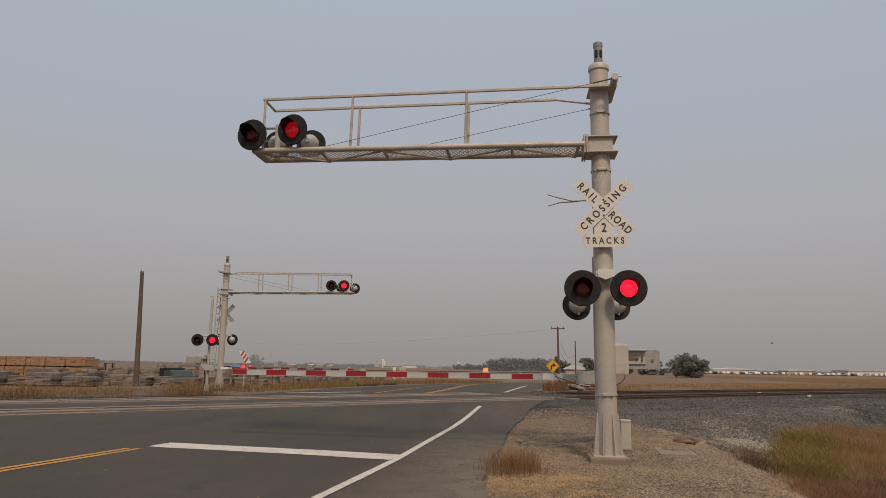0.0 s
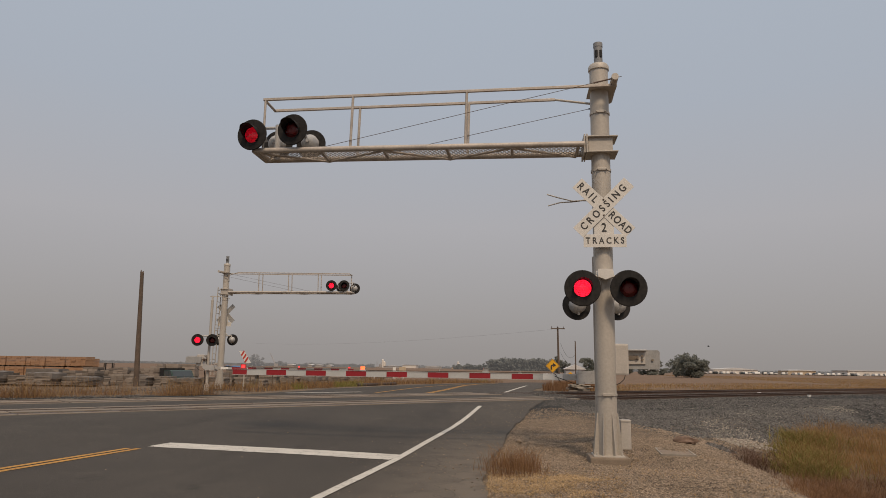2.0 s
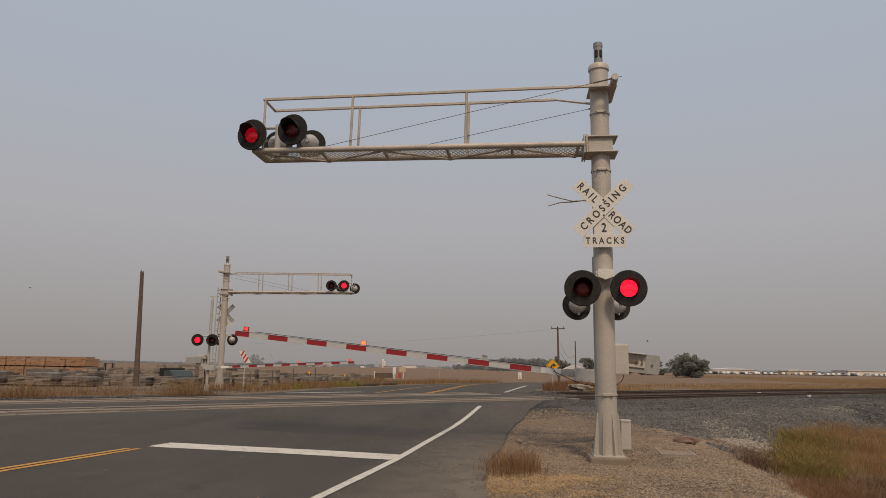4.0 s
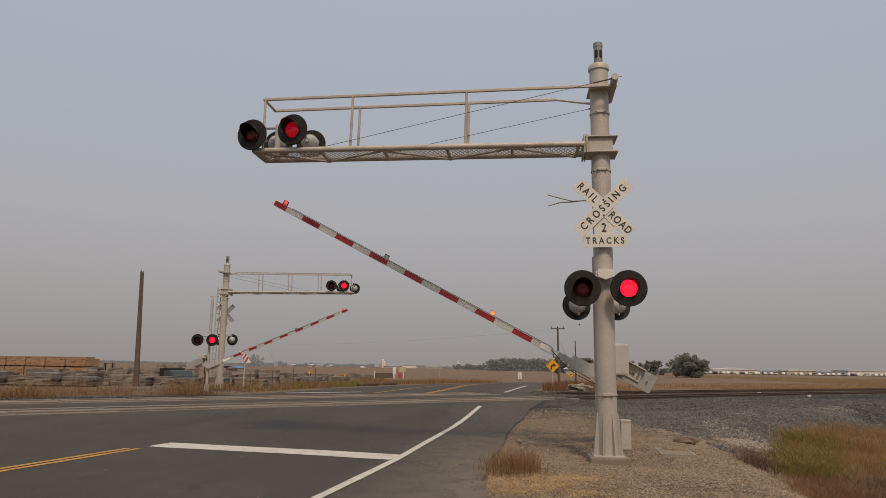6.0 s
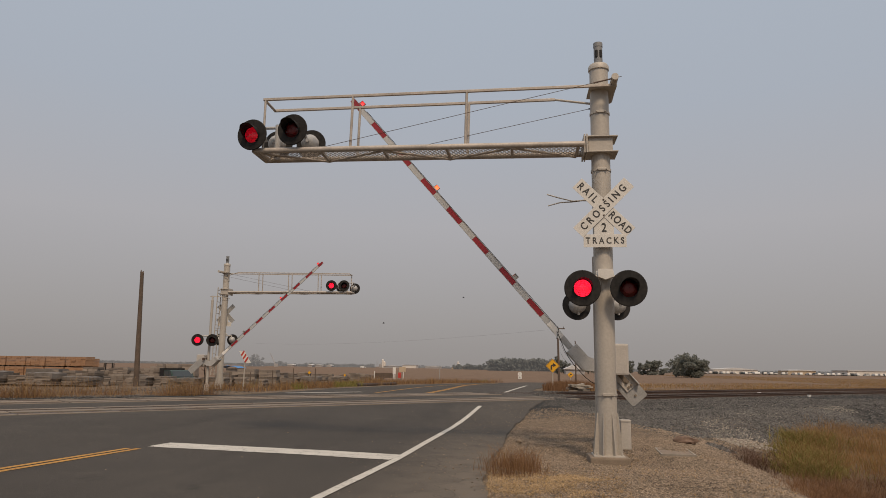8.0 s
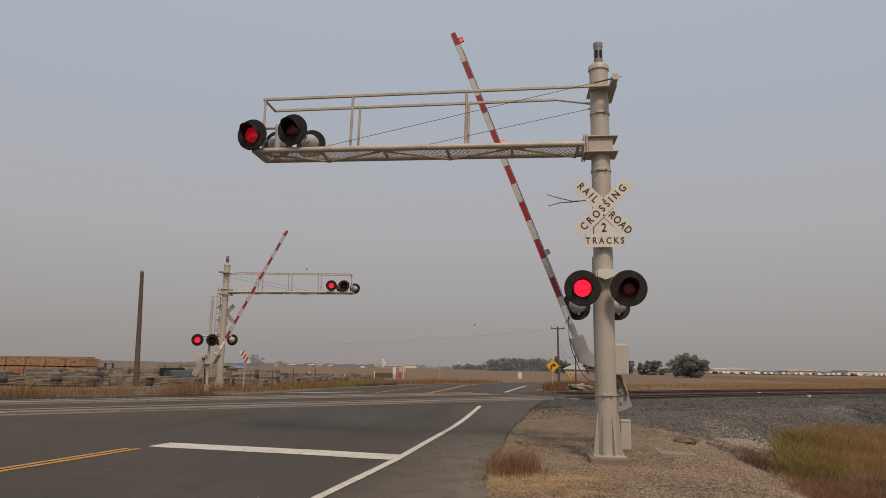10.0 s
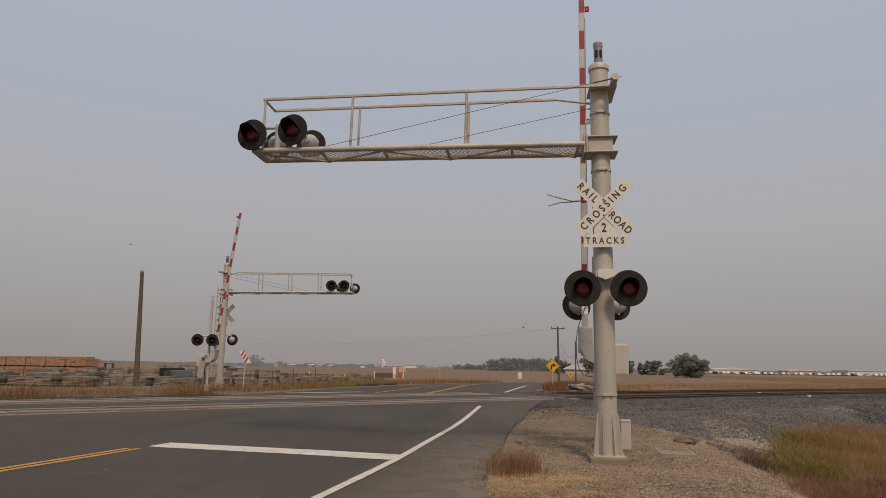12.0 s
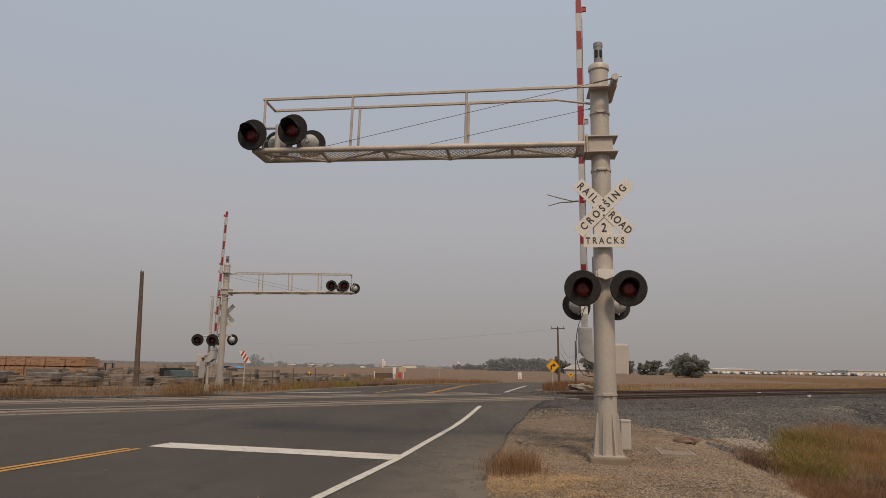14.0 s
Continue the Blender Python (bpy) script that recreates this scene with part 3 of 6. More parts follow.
def cantilever_signal(m, label, ladder=False, reach=6.35, posts=(-4.48, -2.38)):
    """Steel mast with a walkway arm towards -x, lamps at the arm's end and on the mast, crossbuck facing -y."""
    t = thing("cantilever_signal", m, label, "crossing signal", group="cantilever signals")
    bm = bmesh.new()
    box(bm, (0, 0, -0.06), (0.64, 0.64, 0.22), bevel=0.03)
    part("footing", bm, "concrete", t, "square concrete footing")
    bm = bmesh.new()
    box(bm, (0, 0, 0.055), (0.5, 0.5, 0.03), bevel=0.005)
    for dx in (-0.2, 0.2):
        for dy in (-0.2, 0.2):
            rod(bm, (dx, dy, 0.06), (dx, dy, 0.12), 0.018, 8)
    part("base_plate", bm, "galv", t)
    bm = bmesh.new()
    rod(bm, (0, 0, 0.06), (0, 0, 6.85), 0.167, 40, 0.164)
    part("mast", bm, "galv", t, "round galvanised steel mast", smooth=True)
    for a in range(22, 382, 45):
        bm = bmesh.new()
        prism(bm, [(0.155, 0.07), (0.255, 0.07), (0.255, 0.12), (0.185, 0.74), (0.155, 0.74)], -0.006, 0.006)
        part("gusset", bm, "galv", t, m=pose(0, 0, 0, 0, 0, a))
    for z, rr in ((1.04, 0.168), (4.92, 0.166), (5.98, 0.166)):
        bm = bmesh.new()
        lathe(bm, [(rr, -0.02), (rr + 0.012, -0.02), (rr + 0.012, 0.02), (rr, 0.02)], 32, pose(0, 0, z, 90))
        box(bm, (0.0, -rr - 0.014, z), (0.16, 0.016, 0.045), bevel=0.005)
        for dx in (-0.075, 0.075):
            rod(bm, (dx, -rr - 0.01, z), (dx, -rr - 0.045, z), 0.013, 8)
        part("mast_band", bm, "galv", t, "clamp band with bolts")
    bm = bmesh.new()
    lathe(bm, [(0.165, -0.06), (0.185, -0.05), (0.185, 0.02), (0.16, 0.06), (0.09, 0.08), (0.08, 0.08)], 32, pose(0, 0, 6.86, 90))
    part("mast_cap", bm, "galv", t, smooth=True)
    # vent pipe with slots
    bm = bmesh.new()
    rod(bm, (0, 0, 6.9), (0, 0, 7.34), 0.078, 24)
    rod(bm, (0, 0, 7.27), (0, 0, 7.35), 0.084, 24)
    vent = part("vent_pipe", bm, "vent", t, "grey slotted vent pipe", smooth=False)
    for a in (60, 120, 240, 300):
        bm = bmesh.new()
        rod(bm, (0.072, 0, 7.06), (0.072, 0, 7.19), 0.026, 12)
        part("slot", bm, "dark", vent, m=pose(0, 0, 0, 0, 0, -a - 0))
    # bracket between mast and arm
    for z in (5.22, 5.50):
        bm = bmesh.new()
        box(bm, (0.0, 0, z), (0.56, 0.5, 0.018), bevel=0.004)
        part("bracket_plate", bm, "galv", t)
    bm = bmesh.new()
    box(bm, (-0.26, 0.0, 5.36), (0.025, 0.58, 0.34), bevel=0.004)
    box(bm, (-0.30, 0.0, 5.36), (0.025, 0.58, 0.34), bevel=0.004)
    part("bracket_flange", bm, "galv", t)
    for dy in (-0.19, 0.19):
        bm = bmesh.new()
        box(bm, (-0.02, dy, 5.37), (0.42, 0.014, 0.29))
        part("bracket_web", bm, "galv", t)
    # walkway: two tubes, cross members, wire floor
    X0, X1, Zt = -0.31, -reach, 5.338
    W = 0.30
    for dy in (-W, W):
        bm = bmesh.new()
        rod(bm, (X0, dy, Zt), (X1 + 0.05, dy, Zt), 0.052, 14)
        part("arm_tube", bm, "galv_arm", t, "long weathered steel tube", smooth=True)
    bm = bmesh.new()
    rod(bm, (X1 + 0.05, -W, Zt), (X1 + 0.05, W, Zt), 0.052, 14)
    part("arm_end", bm, "galv_arm", t, smooth=True)
    n = 5
    for k in range(n + 1):
        x = X0 - 0.1 + (X1 - X0 + 0.25) * k / n
        bm = bmesh.new()
        box(bm, (x, 0, Zt - 0.03), (0.05, W * 2, 0.05))
        part("cross_member", bm, "galv_arm", t)
        if k < n:
            bm = bmesh.new()
            x2 = x + (X1 - X0 + 0.25) / n
            rod(bm, (x, -W if k % 2 else W, Zt - 0.05), (x2, W if k % 2 else -W, Zt - 0.05), 0.022, 8)
            part("floor_brace", bm, "galv_arm", t)
    bm = bmesh.new()
    L = X0 - X1 - 0.1
    cell = 0.085
    x = 0.0
    while x < L + W * 2:
        for sgn in (1, -1):
            a0, a1 = x, x - 2 * W
            lo, hi = max(0.0, a1), min(L, a0)
            if hi - lo > 0.02:
                y0, y1 = -W + (a0 - hi), -W + (a0 - lo)
                p, q = Vector((X0 - hi, sgn * y0, Zt + 0.02)), Vector((X0 - lo, sgn * y1, Zt + 0.02))
                d = (q - p).normalized()
                w = Vector((-d.y, d.x, 0)) * 0.007
                v = [bm.verts.new(c) for c in (p + w, p - w, q - w, q + w)]
                u = [bm.verts.new(c + Vector((0, 0, -0.006))) for c in (p + w, p - w, q - w, q + w)]
                for f in ((v[0], v[1], v[2], v[3]), (u[3], u[2], u[1], u[0]), (v[0], v[3], u[3], u[0]), (v[1], u[1], u[2], v[2])):
                    bm.faces.new(f)
        x += cell
    part("wire_floor", bm, "galv_arm", t, "expanded metal walkway floor")
    # handrails, two parallel, a little closer together than the tubes
    R = 0.285

    def rail_z(x):
        return 6.41 + 0.0125 * (x + 0.2)

    for dy, x_in in ((-R, 0.18), (R, -0.78)):
        bm = bmesh.new()
        x_out = X1 + 0.16
        a = math.atan2(rail_z(x_in) - rail_z(x_out), x_in - x_out)
        box(bm, ((x_in + x_out) / 2, dy, (rail_z(x_in) + rail_z(x_out)) / 2), (x_in - x_out, 0.048, 0.048), m=pose(0, 0, 0, 0, -math.degrees(a), 0), bevel=0.006)
        part("handrail", bm, "galv_arm", t, "square steel handrail")
        for x in posts:
            bm = bmesh.new()
            rod(bm, (x - 0.02, dy, Zt), (x, dy, rail_z(x)), 0.025, 10)
            part("rail_post", bm, "galv_arm", t)
    bm = bmesh.new()
    rod(bm, (X1 + 0.18, -R, rail_z(X1)), (X1 + 0.18, R, rail_z(X1)), 0.025, 8)
    part("handrail_end", bm, "galv_arm", t)
    bm = bmesh.new()
    rod(bm, (X1 + 0.2, -R, Zt), (X1 + 0.2, -R, rail_z(X1)), 0.022, 10)
    part("rail_post", bm, "galv_arm", t)
    bm = bmesh.new()
    rod(bm, (-0.78, R, rail_z(-0.78)), (-0.1, 0.14, 6.24), 0.022, 8)
    part("rail_brace", bm, "galv", t)
    # cross tube behind the mast top and the stays
    bm = bmesh.new()
    rod(bm, (0.22, -0.52, 6.48), (0.24, 0.5, 6.44), 0.062, 20)
    prism(bm, [(-0.2, 6.40), (0.28, 6.40), (0.28, 6.42), (-0.2, 6.42)], -0.3, 0.3)
    part("cross_tube", bm, "galv", t, "short steel tube across the mast top")
    for p, q in (((0.34, -0.46, 6.50), (-5.03, -0.3, 5.38)), ((0.2, 0.24, 6.26), (-3.9, 0.26, 5.42))):
        bm = bmesh.new()
        p, q = Vector(p), Vector(q)
        rod(bm, p, q, 0.005, 6)
        rod(bm, p.lerp(q, 0.03), p.lerp(q, 0.09), 0.014, 6)
        part("stay", bm, "rail", t, "thin steel stay rod")
    crossbuck(t, -0.235)
    bm = bmesh.new()
    for z in (3.62, 4.1, 4.3):
        box(bm, (0, -0.2, z), (0.12, 0.05, 0.04))
    part("sign_clamp", bm, "galv", t)
    # lamps on the mast, facing the road
    bm = bmesh.new()
    rod(bm, (-0.42, -0.26, 3.0), (0.42, -0.26, 3.0), 0.028, 10)
    for dx in (-0.4, 0.4):
        rod(bm, (dx, -0.26, 3.0), (dx, -0.2, 2.84), 0.028, 10)
    part("lamp_bar", bm, "galv", t)
    bm = bmesh.new()
    prism(bm, [(-0.12, 3.13), (0.12, 3.13), (0.13, 3.09), (0.13, 3.0), (0, 2.95), (-0.13, 3.0), (-0.13, 3.09)], -0.31, -0.17)
    box(bm, (0, -0.17, 3.05), (0.3, 0.06, 0.12), bevel=0.01)
    part("junction_box", bm, "white_paint", t, "small pale junction box between the lamps")
    signal_lamp(t, pose(-0.398, -0.42, 2.79), False, lag=0 if ladder else 2)
    signal_lamp(t, pose(0.357, -0.42, 2.79), True, lag=0 if ladder else 2)
    # lamps at the arm's end, both ways
    for side in (-1, 1):
        for dx, first in ((X1 + 0.07, False), (X1 + 0.87, True)):
            if side == 1:
                signal_lamp(t, pose(dx + ((0.35 if not first else 0.24) if ladder else (0.16 if not first else 0.02)), 0.42, 5.68, 0, 0, 198 if ladder else 180), not first, big=0.29, turns=ladder, lag=2)
            else:
                signal_lamp(t, pose(dx - (0.04 if not first else 0.08), -0.42, 5.69 - (0.08 if not first else 0), 3, 0, -6), first, big=0.29, lit="led_dim")
    bm = bmesh.new()
    rod(bm, (X1 + 0.37, 0, Zt), (X1 + 0.37, 0, 5.93), 0.055, 14)
    rod(bm, (X1 + 0.02, 0.0, 5.88), (X1 + 0.86, 0.0, 5.88), 0.03, 10)
    for dx in (X1 - 0.05, X1 + 0.75):
        rod(bm, (dx + 0.05, -0.24, 5.72), (dx + 0.05, 0.0, 5.88), 0.03, 10)
        rod(bm, (dx + 0.1, 0.0, 5.88), (dx + 0.1, 0.24, 5.7), 0.03, 10)
    part("lamp_post", bm, "alu", t, "short post carrying the arm's lamps")
    if ladder:
        bm = bmesh.new()
        for dx in (-0.2, 0.2):
            rod(bm, (0.42, dx, 0.9), (0.34, dx, 5.6), 0.025, 8)
        for k in range(15):
            rod(bm, (0.41 - 0.005 * k, -0.2, 1.1 + 0.31 * k), (0.41 - 0.005 * k, 0.2, 1.1 + 0.31 * k), 0.014, 6)
        for z in (1.5, 3.4, 5.3):
            rod(bm, (0.15, 0, z), (0.42, 0, z), 0.02, 6)
        part("ladder", bm, "galv", t, "narrow steel ladder fixed to the mast")
    else:
        bm = bmesh.new()
        rod(bm, (-0.155, 0.10, 0.5), (-0.155, 0.10, 3.4), 0.027, 10)
        for z in (0.7, 1.6, 2.5, 3.3):
            box(bm, (-0.15, 0.10, z), (0.05, 0.075, 0.03), bevel=0.004)
        part("conduit", bm, "galv", t)
        bm = bmesh.new()
        box(bm, (0.33, 0.28, 0.36), (0.17, 0.18, 0.46), bevel=0.015)
        box(bm, (0.33, 0.28, 0.6), (0.18, 0.2, 0.03), bevel=0.008)
        part("meter_box", bm, "housing", t, "small pale metal box at the foot")
    return t


def crossing_gate(m, label, arm_label, rows, near):
    """Gate post with drive housing, rear lamps and keeper fork; its arm points towards -x and turns about the drive shaft."""
    PV = (0.03, 0.0, 1.69)
    t = thing("crossing_gate", m, label, "crossing gate", group="crossing gates")
    bm = bmesh.new()
    box(bm, (0, 0.0, 0.03), (0.5, 0.5, 0.1), bevel=0.02)
    part("footing", bm, "concrete", t)
    bm = bmesh.new()
    q = 0.0 if near else -0.13
    rod(bm, (q, 0.0, 0.05), (q, 0.0, 4.62), 0.065, 20)
    rod(bm, (q, 0.0, 0.05), (q, 0.0, 0.5), 0.13, 20)
    part("post", bm, "galv", t, "slim galvanised steel post", smooth=True)
    bm = bmesh.new()
    box(bm, (0.205, -0.11, 1.645), (0.39, 0.60, 0.58), bevel=0.035)
    part("drive_housing", bm, "housing", t, "pale metal housing of the gate drive")
    bm = bmesh.new()
    rod(bm, (0.0, 0, 4.8), (-0.34, 0, 4.8), 0.022, 8)
    fork = part("keeper_fork", bm, "galv", t, "forked rod that steadies the raised arm")
    for pts in ([(-0.3, 0, 4.8), (-0.55, 0.02, 4.79), (-0.8, 0.0, 4.85), (-1.06, 0.0, 4.93)], [(-0.3, 0, 4.8), (-0.55, 0.04, 4.78), (-0.8, 0.03, 4.765), (-1.04, 0.03, 4.70)]):
        cu = bpy.data.curves.new("prong", "CURVE")
        cu.dimensions, cu.bevel_depth, cu.bevel_resolution = "3D", 0.013, 2
        sp = cu.splines.new("POLY")
        sp.points.add(len(pts) - 1)
        for k, p in enumerate(pts):
            sp.points[k].co = (*p, 1)
        cu.materials.append(M["galv"])
        prong = new("prong", cu)
        prong.parent = fork
    bm = bmesh.new()
    rod(bm, (q, 0, 4.55), (q, 0, 4.84), 0.04, 10)
    part("post_cap", bm, "galv", t)
    bm = bmesh.new()
    rod(bm, (-0.48 if near else -0.43, 0.1, 2.84), (0.4 if near else 0.37, 0.1, 2.84), 0.028, 10)
    part("lamp_bar", bm, "galv", t)
    for dx, first in (((-0.49, True), (0.29, False)) if near else ((-0.40, True), (0.36, False))):
        signal_lamp(t, pose(dx, 0.3, 2.70 if near else 2.64, 9 if near else 2, 0, 194 if near else 198), first, big=0.29, turns=not near)
    bm = bmesh.new()
    path_rod(bm, [(0.06, -0.1, 1.4), (0.1, -0.16, 1.1), (0.04, -0.14, 0.75), (0.08, -0.12, 0.3)], 0.022)
    part("cable", bm, "black", t, "black cable down the post")
    # the arm, in its own space: it lies towards -x with the shaft at the origin
    arm = thing("gate_arm", m @ pose(*PV), arm_label, "gate arm", group="gate arms")
    D = -0.39
    yb = -0.26
    # swan-necked bracket of two plates
    neck = [(-0.54, -0.27), (-0.24, -0.265), (-0.13, -0.21), (-0.10, -0.08), (-0.12, 0.13), (0.13, 0.13), (0.14, -0.14), (0.07, -0.33), (-0.04, -0.45), (-0.16, -0.51), (-0.54, -0.51)]
    for yy in (yb + 0.05, 0.17):
        bm = bmesh.new()
        prism(bm, neck, yy, yy + 0.018)
        part("arm_bracket", bm, "alu", arm, "swan-necked grey metal bracket plate")
    bm = bmesh.new()
    box(bm, (-0.30, 0, -0.505), (0.46, 0.4, 0.012))
    part("bracket_floor", bm, "alu", arm)
    bm = bmesh.new()
    box(bm, (-0.515, 0, D), (0.09, 0.4, 0.25), bevel=0.01)
    for dz in (-0.07, 0.07):
        rod(bm, (-0.5, -0.22, D + dz), (-0.5, 0.22, D + dz), 0.012, 6)
    part("arm_clamp", bm, "alu", arm)
    bm = bmesh.new()
    rod(bm, (-0.05, yb - 0.06, 0.0), (-0.05, 0.3, 0.0), 0.06, 16)
    part("shaft", bm, "rail", arm)
    far_end, low, high = (1.06, -0.22, 0.15) if near else (0.86, -0.16, 0.13)
    bm = bmesh.new()
    prism(bm, [(0.05, high), (far_end - 0.03, high), (far_end, high - 0.03), (far_end, low + 0.03), (far_end - 0.03, low), (0.1, low)], 0.26, 0.29)
    part("counterweight", bm, "grey_metal", arm, "flat grey steel counterweight plate")
    bm = bmesh.new()
    box(bm, (0.58, 0.245, 0.005), (0.40, 0.03, 0.26), bevel=0.008)
    clamp = part("weight_clamp", bm, "housing", arm, "pale clamp plate on the counterweight")
    bm = bmesh.new()
    box(bm, (0.57, 0.20, 0.145), (0.46, 0.12, 0.022), bevel=0.006)
    part("clamp_lip", bm, "alu", clamp)
    bm = bmesh.new()
    box(bm, (0.52, 0.222, 0.0), (0.26, 0.02, 0.085), bevel=0.006)
    part("clamp_bar", bm, "panel", clamp, "yellowed bar across the clamp")
    for dx, dz, yy in ((0.42, 0.0, 0.21), (0.62, 0.0, 0.21), (0.72, 0.035, 0.228), (0.72, -0.035, 0.228), (far_end - 0.14, -0.04, 0.262)):
        bm = bmesh.new()
        rod(bm, (dx, yy + 0.002, dz), (dx, yy - 0.03, dz), 0.022, 8)
        part("bolt", bm, "panel", clamp)
    bm = bmesh.new()
    path_rod(bm, [(-0.98, -0.06, -0.38), (-0.78, -0.07, -0.45), (-0.62, -0.07, -0.51), (-0.45, -0.07, -0.55), (-0.28, -0.05, -0.565), (-0.12, -0.03, -0.56),
                  (0.03, 0.0, -0.555), (0.16, 0.02, -0.53), (0.26, 0.05, -0.49), (0.34, 0.08, -0.42), (0.37, 0.1, -0.34), (0.375, 0.12, -0.24)], 0.0065, 6)
    part("hanging_cable", bm, "black", arm, "slack black cable looping past the bracket")
    for dx, dz in ((-0.5, 0.08), (-0.44, -0.09), (-0.3, 0.09), (-0.3, -0.09)):
        bm = bmesh.new()
        rod(bm, (dx, -0.205, D + dz), (dx, -0.228, D + dz), 0.011, 8)
        part("bolt", bm, "grey_metal", arm)
    # striped beam
    x0, x1 = -0.77, -7.465
    bm = bmesh.new()
    box(bm, (x0 + 0.1, 0, D), (0.32, 0.055, 0.12), bevel=0.005)
    for k in range(4):
        rod(bm, (x0 + 0.18 - 0.07 * k, -0.045, D + 0.02 * (-1) ** k), (x0 + 0.18 - 0.07 * k, -0.02, D + 0.02 * (-1) ** k), 0.014, 6)
    part("arm_root", bm, "alu", arm, "bolted metal root of the arm")
    bm = bmesh.new()
    box(bm, (x0 - 0.215, 0, D), (0.44, 0.045, 0.125), bevel=0.004)
    for dx in (-0.08, -0.34):
        for dz in (-0.03, 0.03):
            rod(bm, (x0 + dx, -0.03, D + dz), (x0 + dx, -0.02, D + dz), 0.01, 6)
    part("arm_sleeve", bm, "sign_bright", arm, "bright white sleeve at the foot of the stripes")
    x, k = x1, 0
    while x < x0 - 0.46:
        w = 0.30 if k == 0 else 0.412
        w = min(w, x0 - 0.435 - x)
        bm = bmesh.new()
        box(bm, (x + w / 2, 0, D), (w - 0.001, 0.03, 0.104), bevel=0.003)
        part("arm_stripe", bm, "band_red" if k % 2 == 0 else "band_white", arm, "red stripe" if k % 2 == 0 else "white stripe")
        x += w
        k += 1
    bm = bmesh.new()
    box(bm, ((x0 + x1) / 2 - 0.1, 0.0, D - 0.056), (x0 - x1 - 0.25, 0.045, 0.006))
    box(bm, ((x0 + x1) / 2 - 0.1, 0.0, D + 0.056), (x0 - x1 - 0.25, 0.045, 0.006))
    part("arm_edge", bm, "band_white", arm, "pale metal edging")
    bm = bmesh.new()
    path_rod(bm, [(x1 + 0.4, 0.03, D + 0.072), ((x0 + x1) / 2, 0.035, D + 0.068), (x0 - 0.25, 0.03, D + 0.075), (x0 - 0.2, -0.06, D + 0.05), (x0 - 0.1, -0.07, D - 0.1)], 0.0055, 6)
    part("arm_cable", bm, "black", arm, "thin cable along the top of the arm")
    # three small lamps on top; the tip burns steadily, the others take turns
    for lx, first in ((x1 + 0.22, None), (x1 + 2.70, False), (x1 + 5.15, True)):
        bm = bmesh.new()
        box(bm, (0, 0, -0.045), (0.13, 0.04, 0.03), bevel=0.006)
        box(bm, (0.0, 0.0, 0.036), (0.10, 0.05, 0.010), bevel=0.004)
        for dx in (-0.048, 0.048):
            box(bm, (dx, 0, 0), (0.007, 0.045, 0.07))
        lamp = part("arm_lamp", bm, "grey_metal" if first is not None else "redplastic", arm, "small red lamp on the arm", pose(lx, 0, D + 0.115))
        bm = bmesh.new()
        out = -1 if near else 1
        box(bm, (0, -0.006 * out, 0), (0.084, 0.012, 0.06))
        core = part("lamp_insert", bm, "grey_metal" if first is not None else "redplastic", lamp, "glowing core of the lamp")
        bm = bmesh.new()
        bm.from_mesh(core.data)
        k = len(bm.faces)
        box(bm, (0, 0.002 * out, 0), (0.084, 0.003, 0.06))
        bm.faces.ensure_lookup_table()
        for f in bm.faces[k:]:
            f.material_index = 1
        bm.to_mesh(core.data)
        bm.free()
        core.data.materials.append(M["led_soft" if first is None or not near else "led_amber"])
        if first is not None:
            LAMP_KEYS.append((core, first, Matrix.Identity(4), 0))
        else:
            STEADY.append(core)
    GATES.append((arm, m @ pose(*PV), rows))
    return t


STEADY = []
# seconds, degrees above level
NEAR_ARM = [(0, 0), (3.2, 0), (3.5, 1.2), (4.0, 6.0), (4.5, 11.4), (5.3, 20.2), (5.5, 22.5), (6.0, 27.8), (6.5, 33.3), (7.0, 38.5), (7.5, 43.9), (8.0, 49.0), (8.2, 51.1),
            (9.0, 58.9), (9.7, 65.8), (10.3, 72.3), (10.5, 74.7), (11.0, 80.3), (11.5, 86.3), (11.8, 89.6), (12.0, 90.5), (12.3, 90.2), (12.6, 89.9), (14.0, 90.0)]
FAR_ARM = [(0, 0), (3.2, 0), (3.7, 0.7), (4.0, 2.8), (4.5, 7.0), (5.3, 15.0), (5.5, 17.0), (6.0, 22.4), (6.5, 27.9), (7.5, 38.1), (8.2, 45.2), (9.0, 52.8), (9.7, 59.4), (10.3, 65.3), (10.5, 67.4), (11.0, 72.5),
           (11.5, 77.7), (12.0, 82.9), (12.5, 87.0), (12.9, 88.6), (13.2, 88.2), (14.0, 88.4)]

near_signal = cantilever_signal(pose(1.43, 12.06, 0.0), "tall grey steel cantilever signal with crossbuck and flashing lamps")
near_gate = crossing_gate(pose(1.60, 13.7, 0.0), "gate post with pale drive housing behind the signal mast", "red and white striped gate arm that swings upright", NEAR_ARM, True)
far_signal = cantilever_signal(pose(-16.04, 35.98, -0.03, 0, 0, 180), "grey steel cantilever signal with ladder across the tracks", ladder=True, reach=7.15, posts=(-5.26, -3.62, -1.96))
far_gate = crossing_gate(pose(-15.37, 32.75, -0.04, 0, 0, 180), "gate post with flashing lamps across the tracks", "red and white striped gate arm across the tracks", FAR_ARM, False)

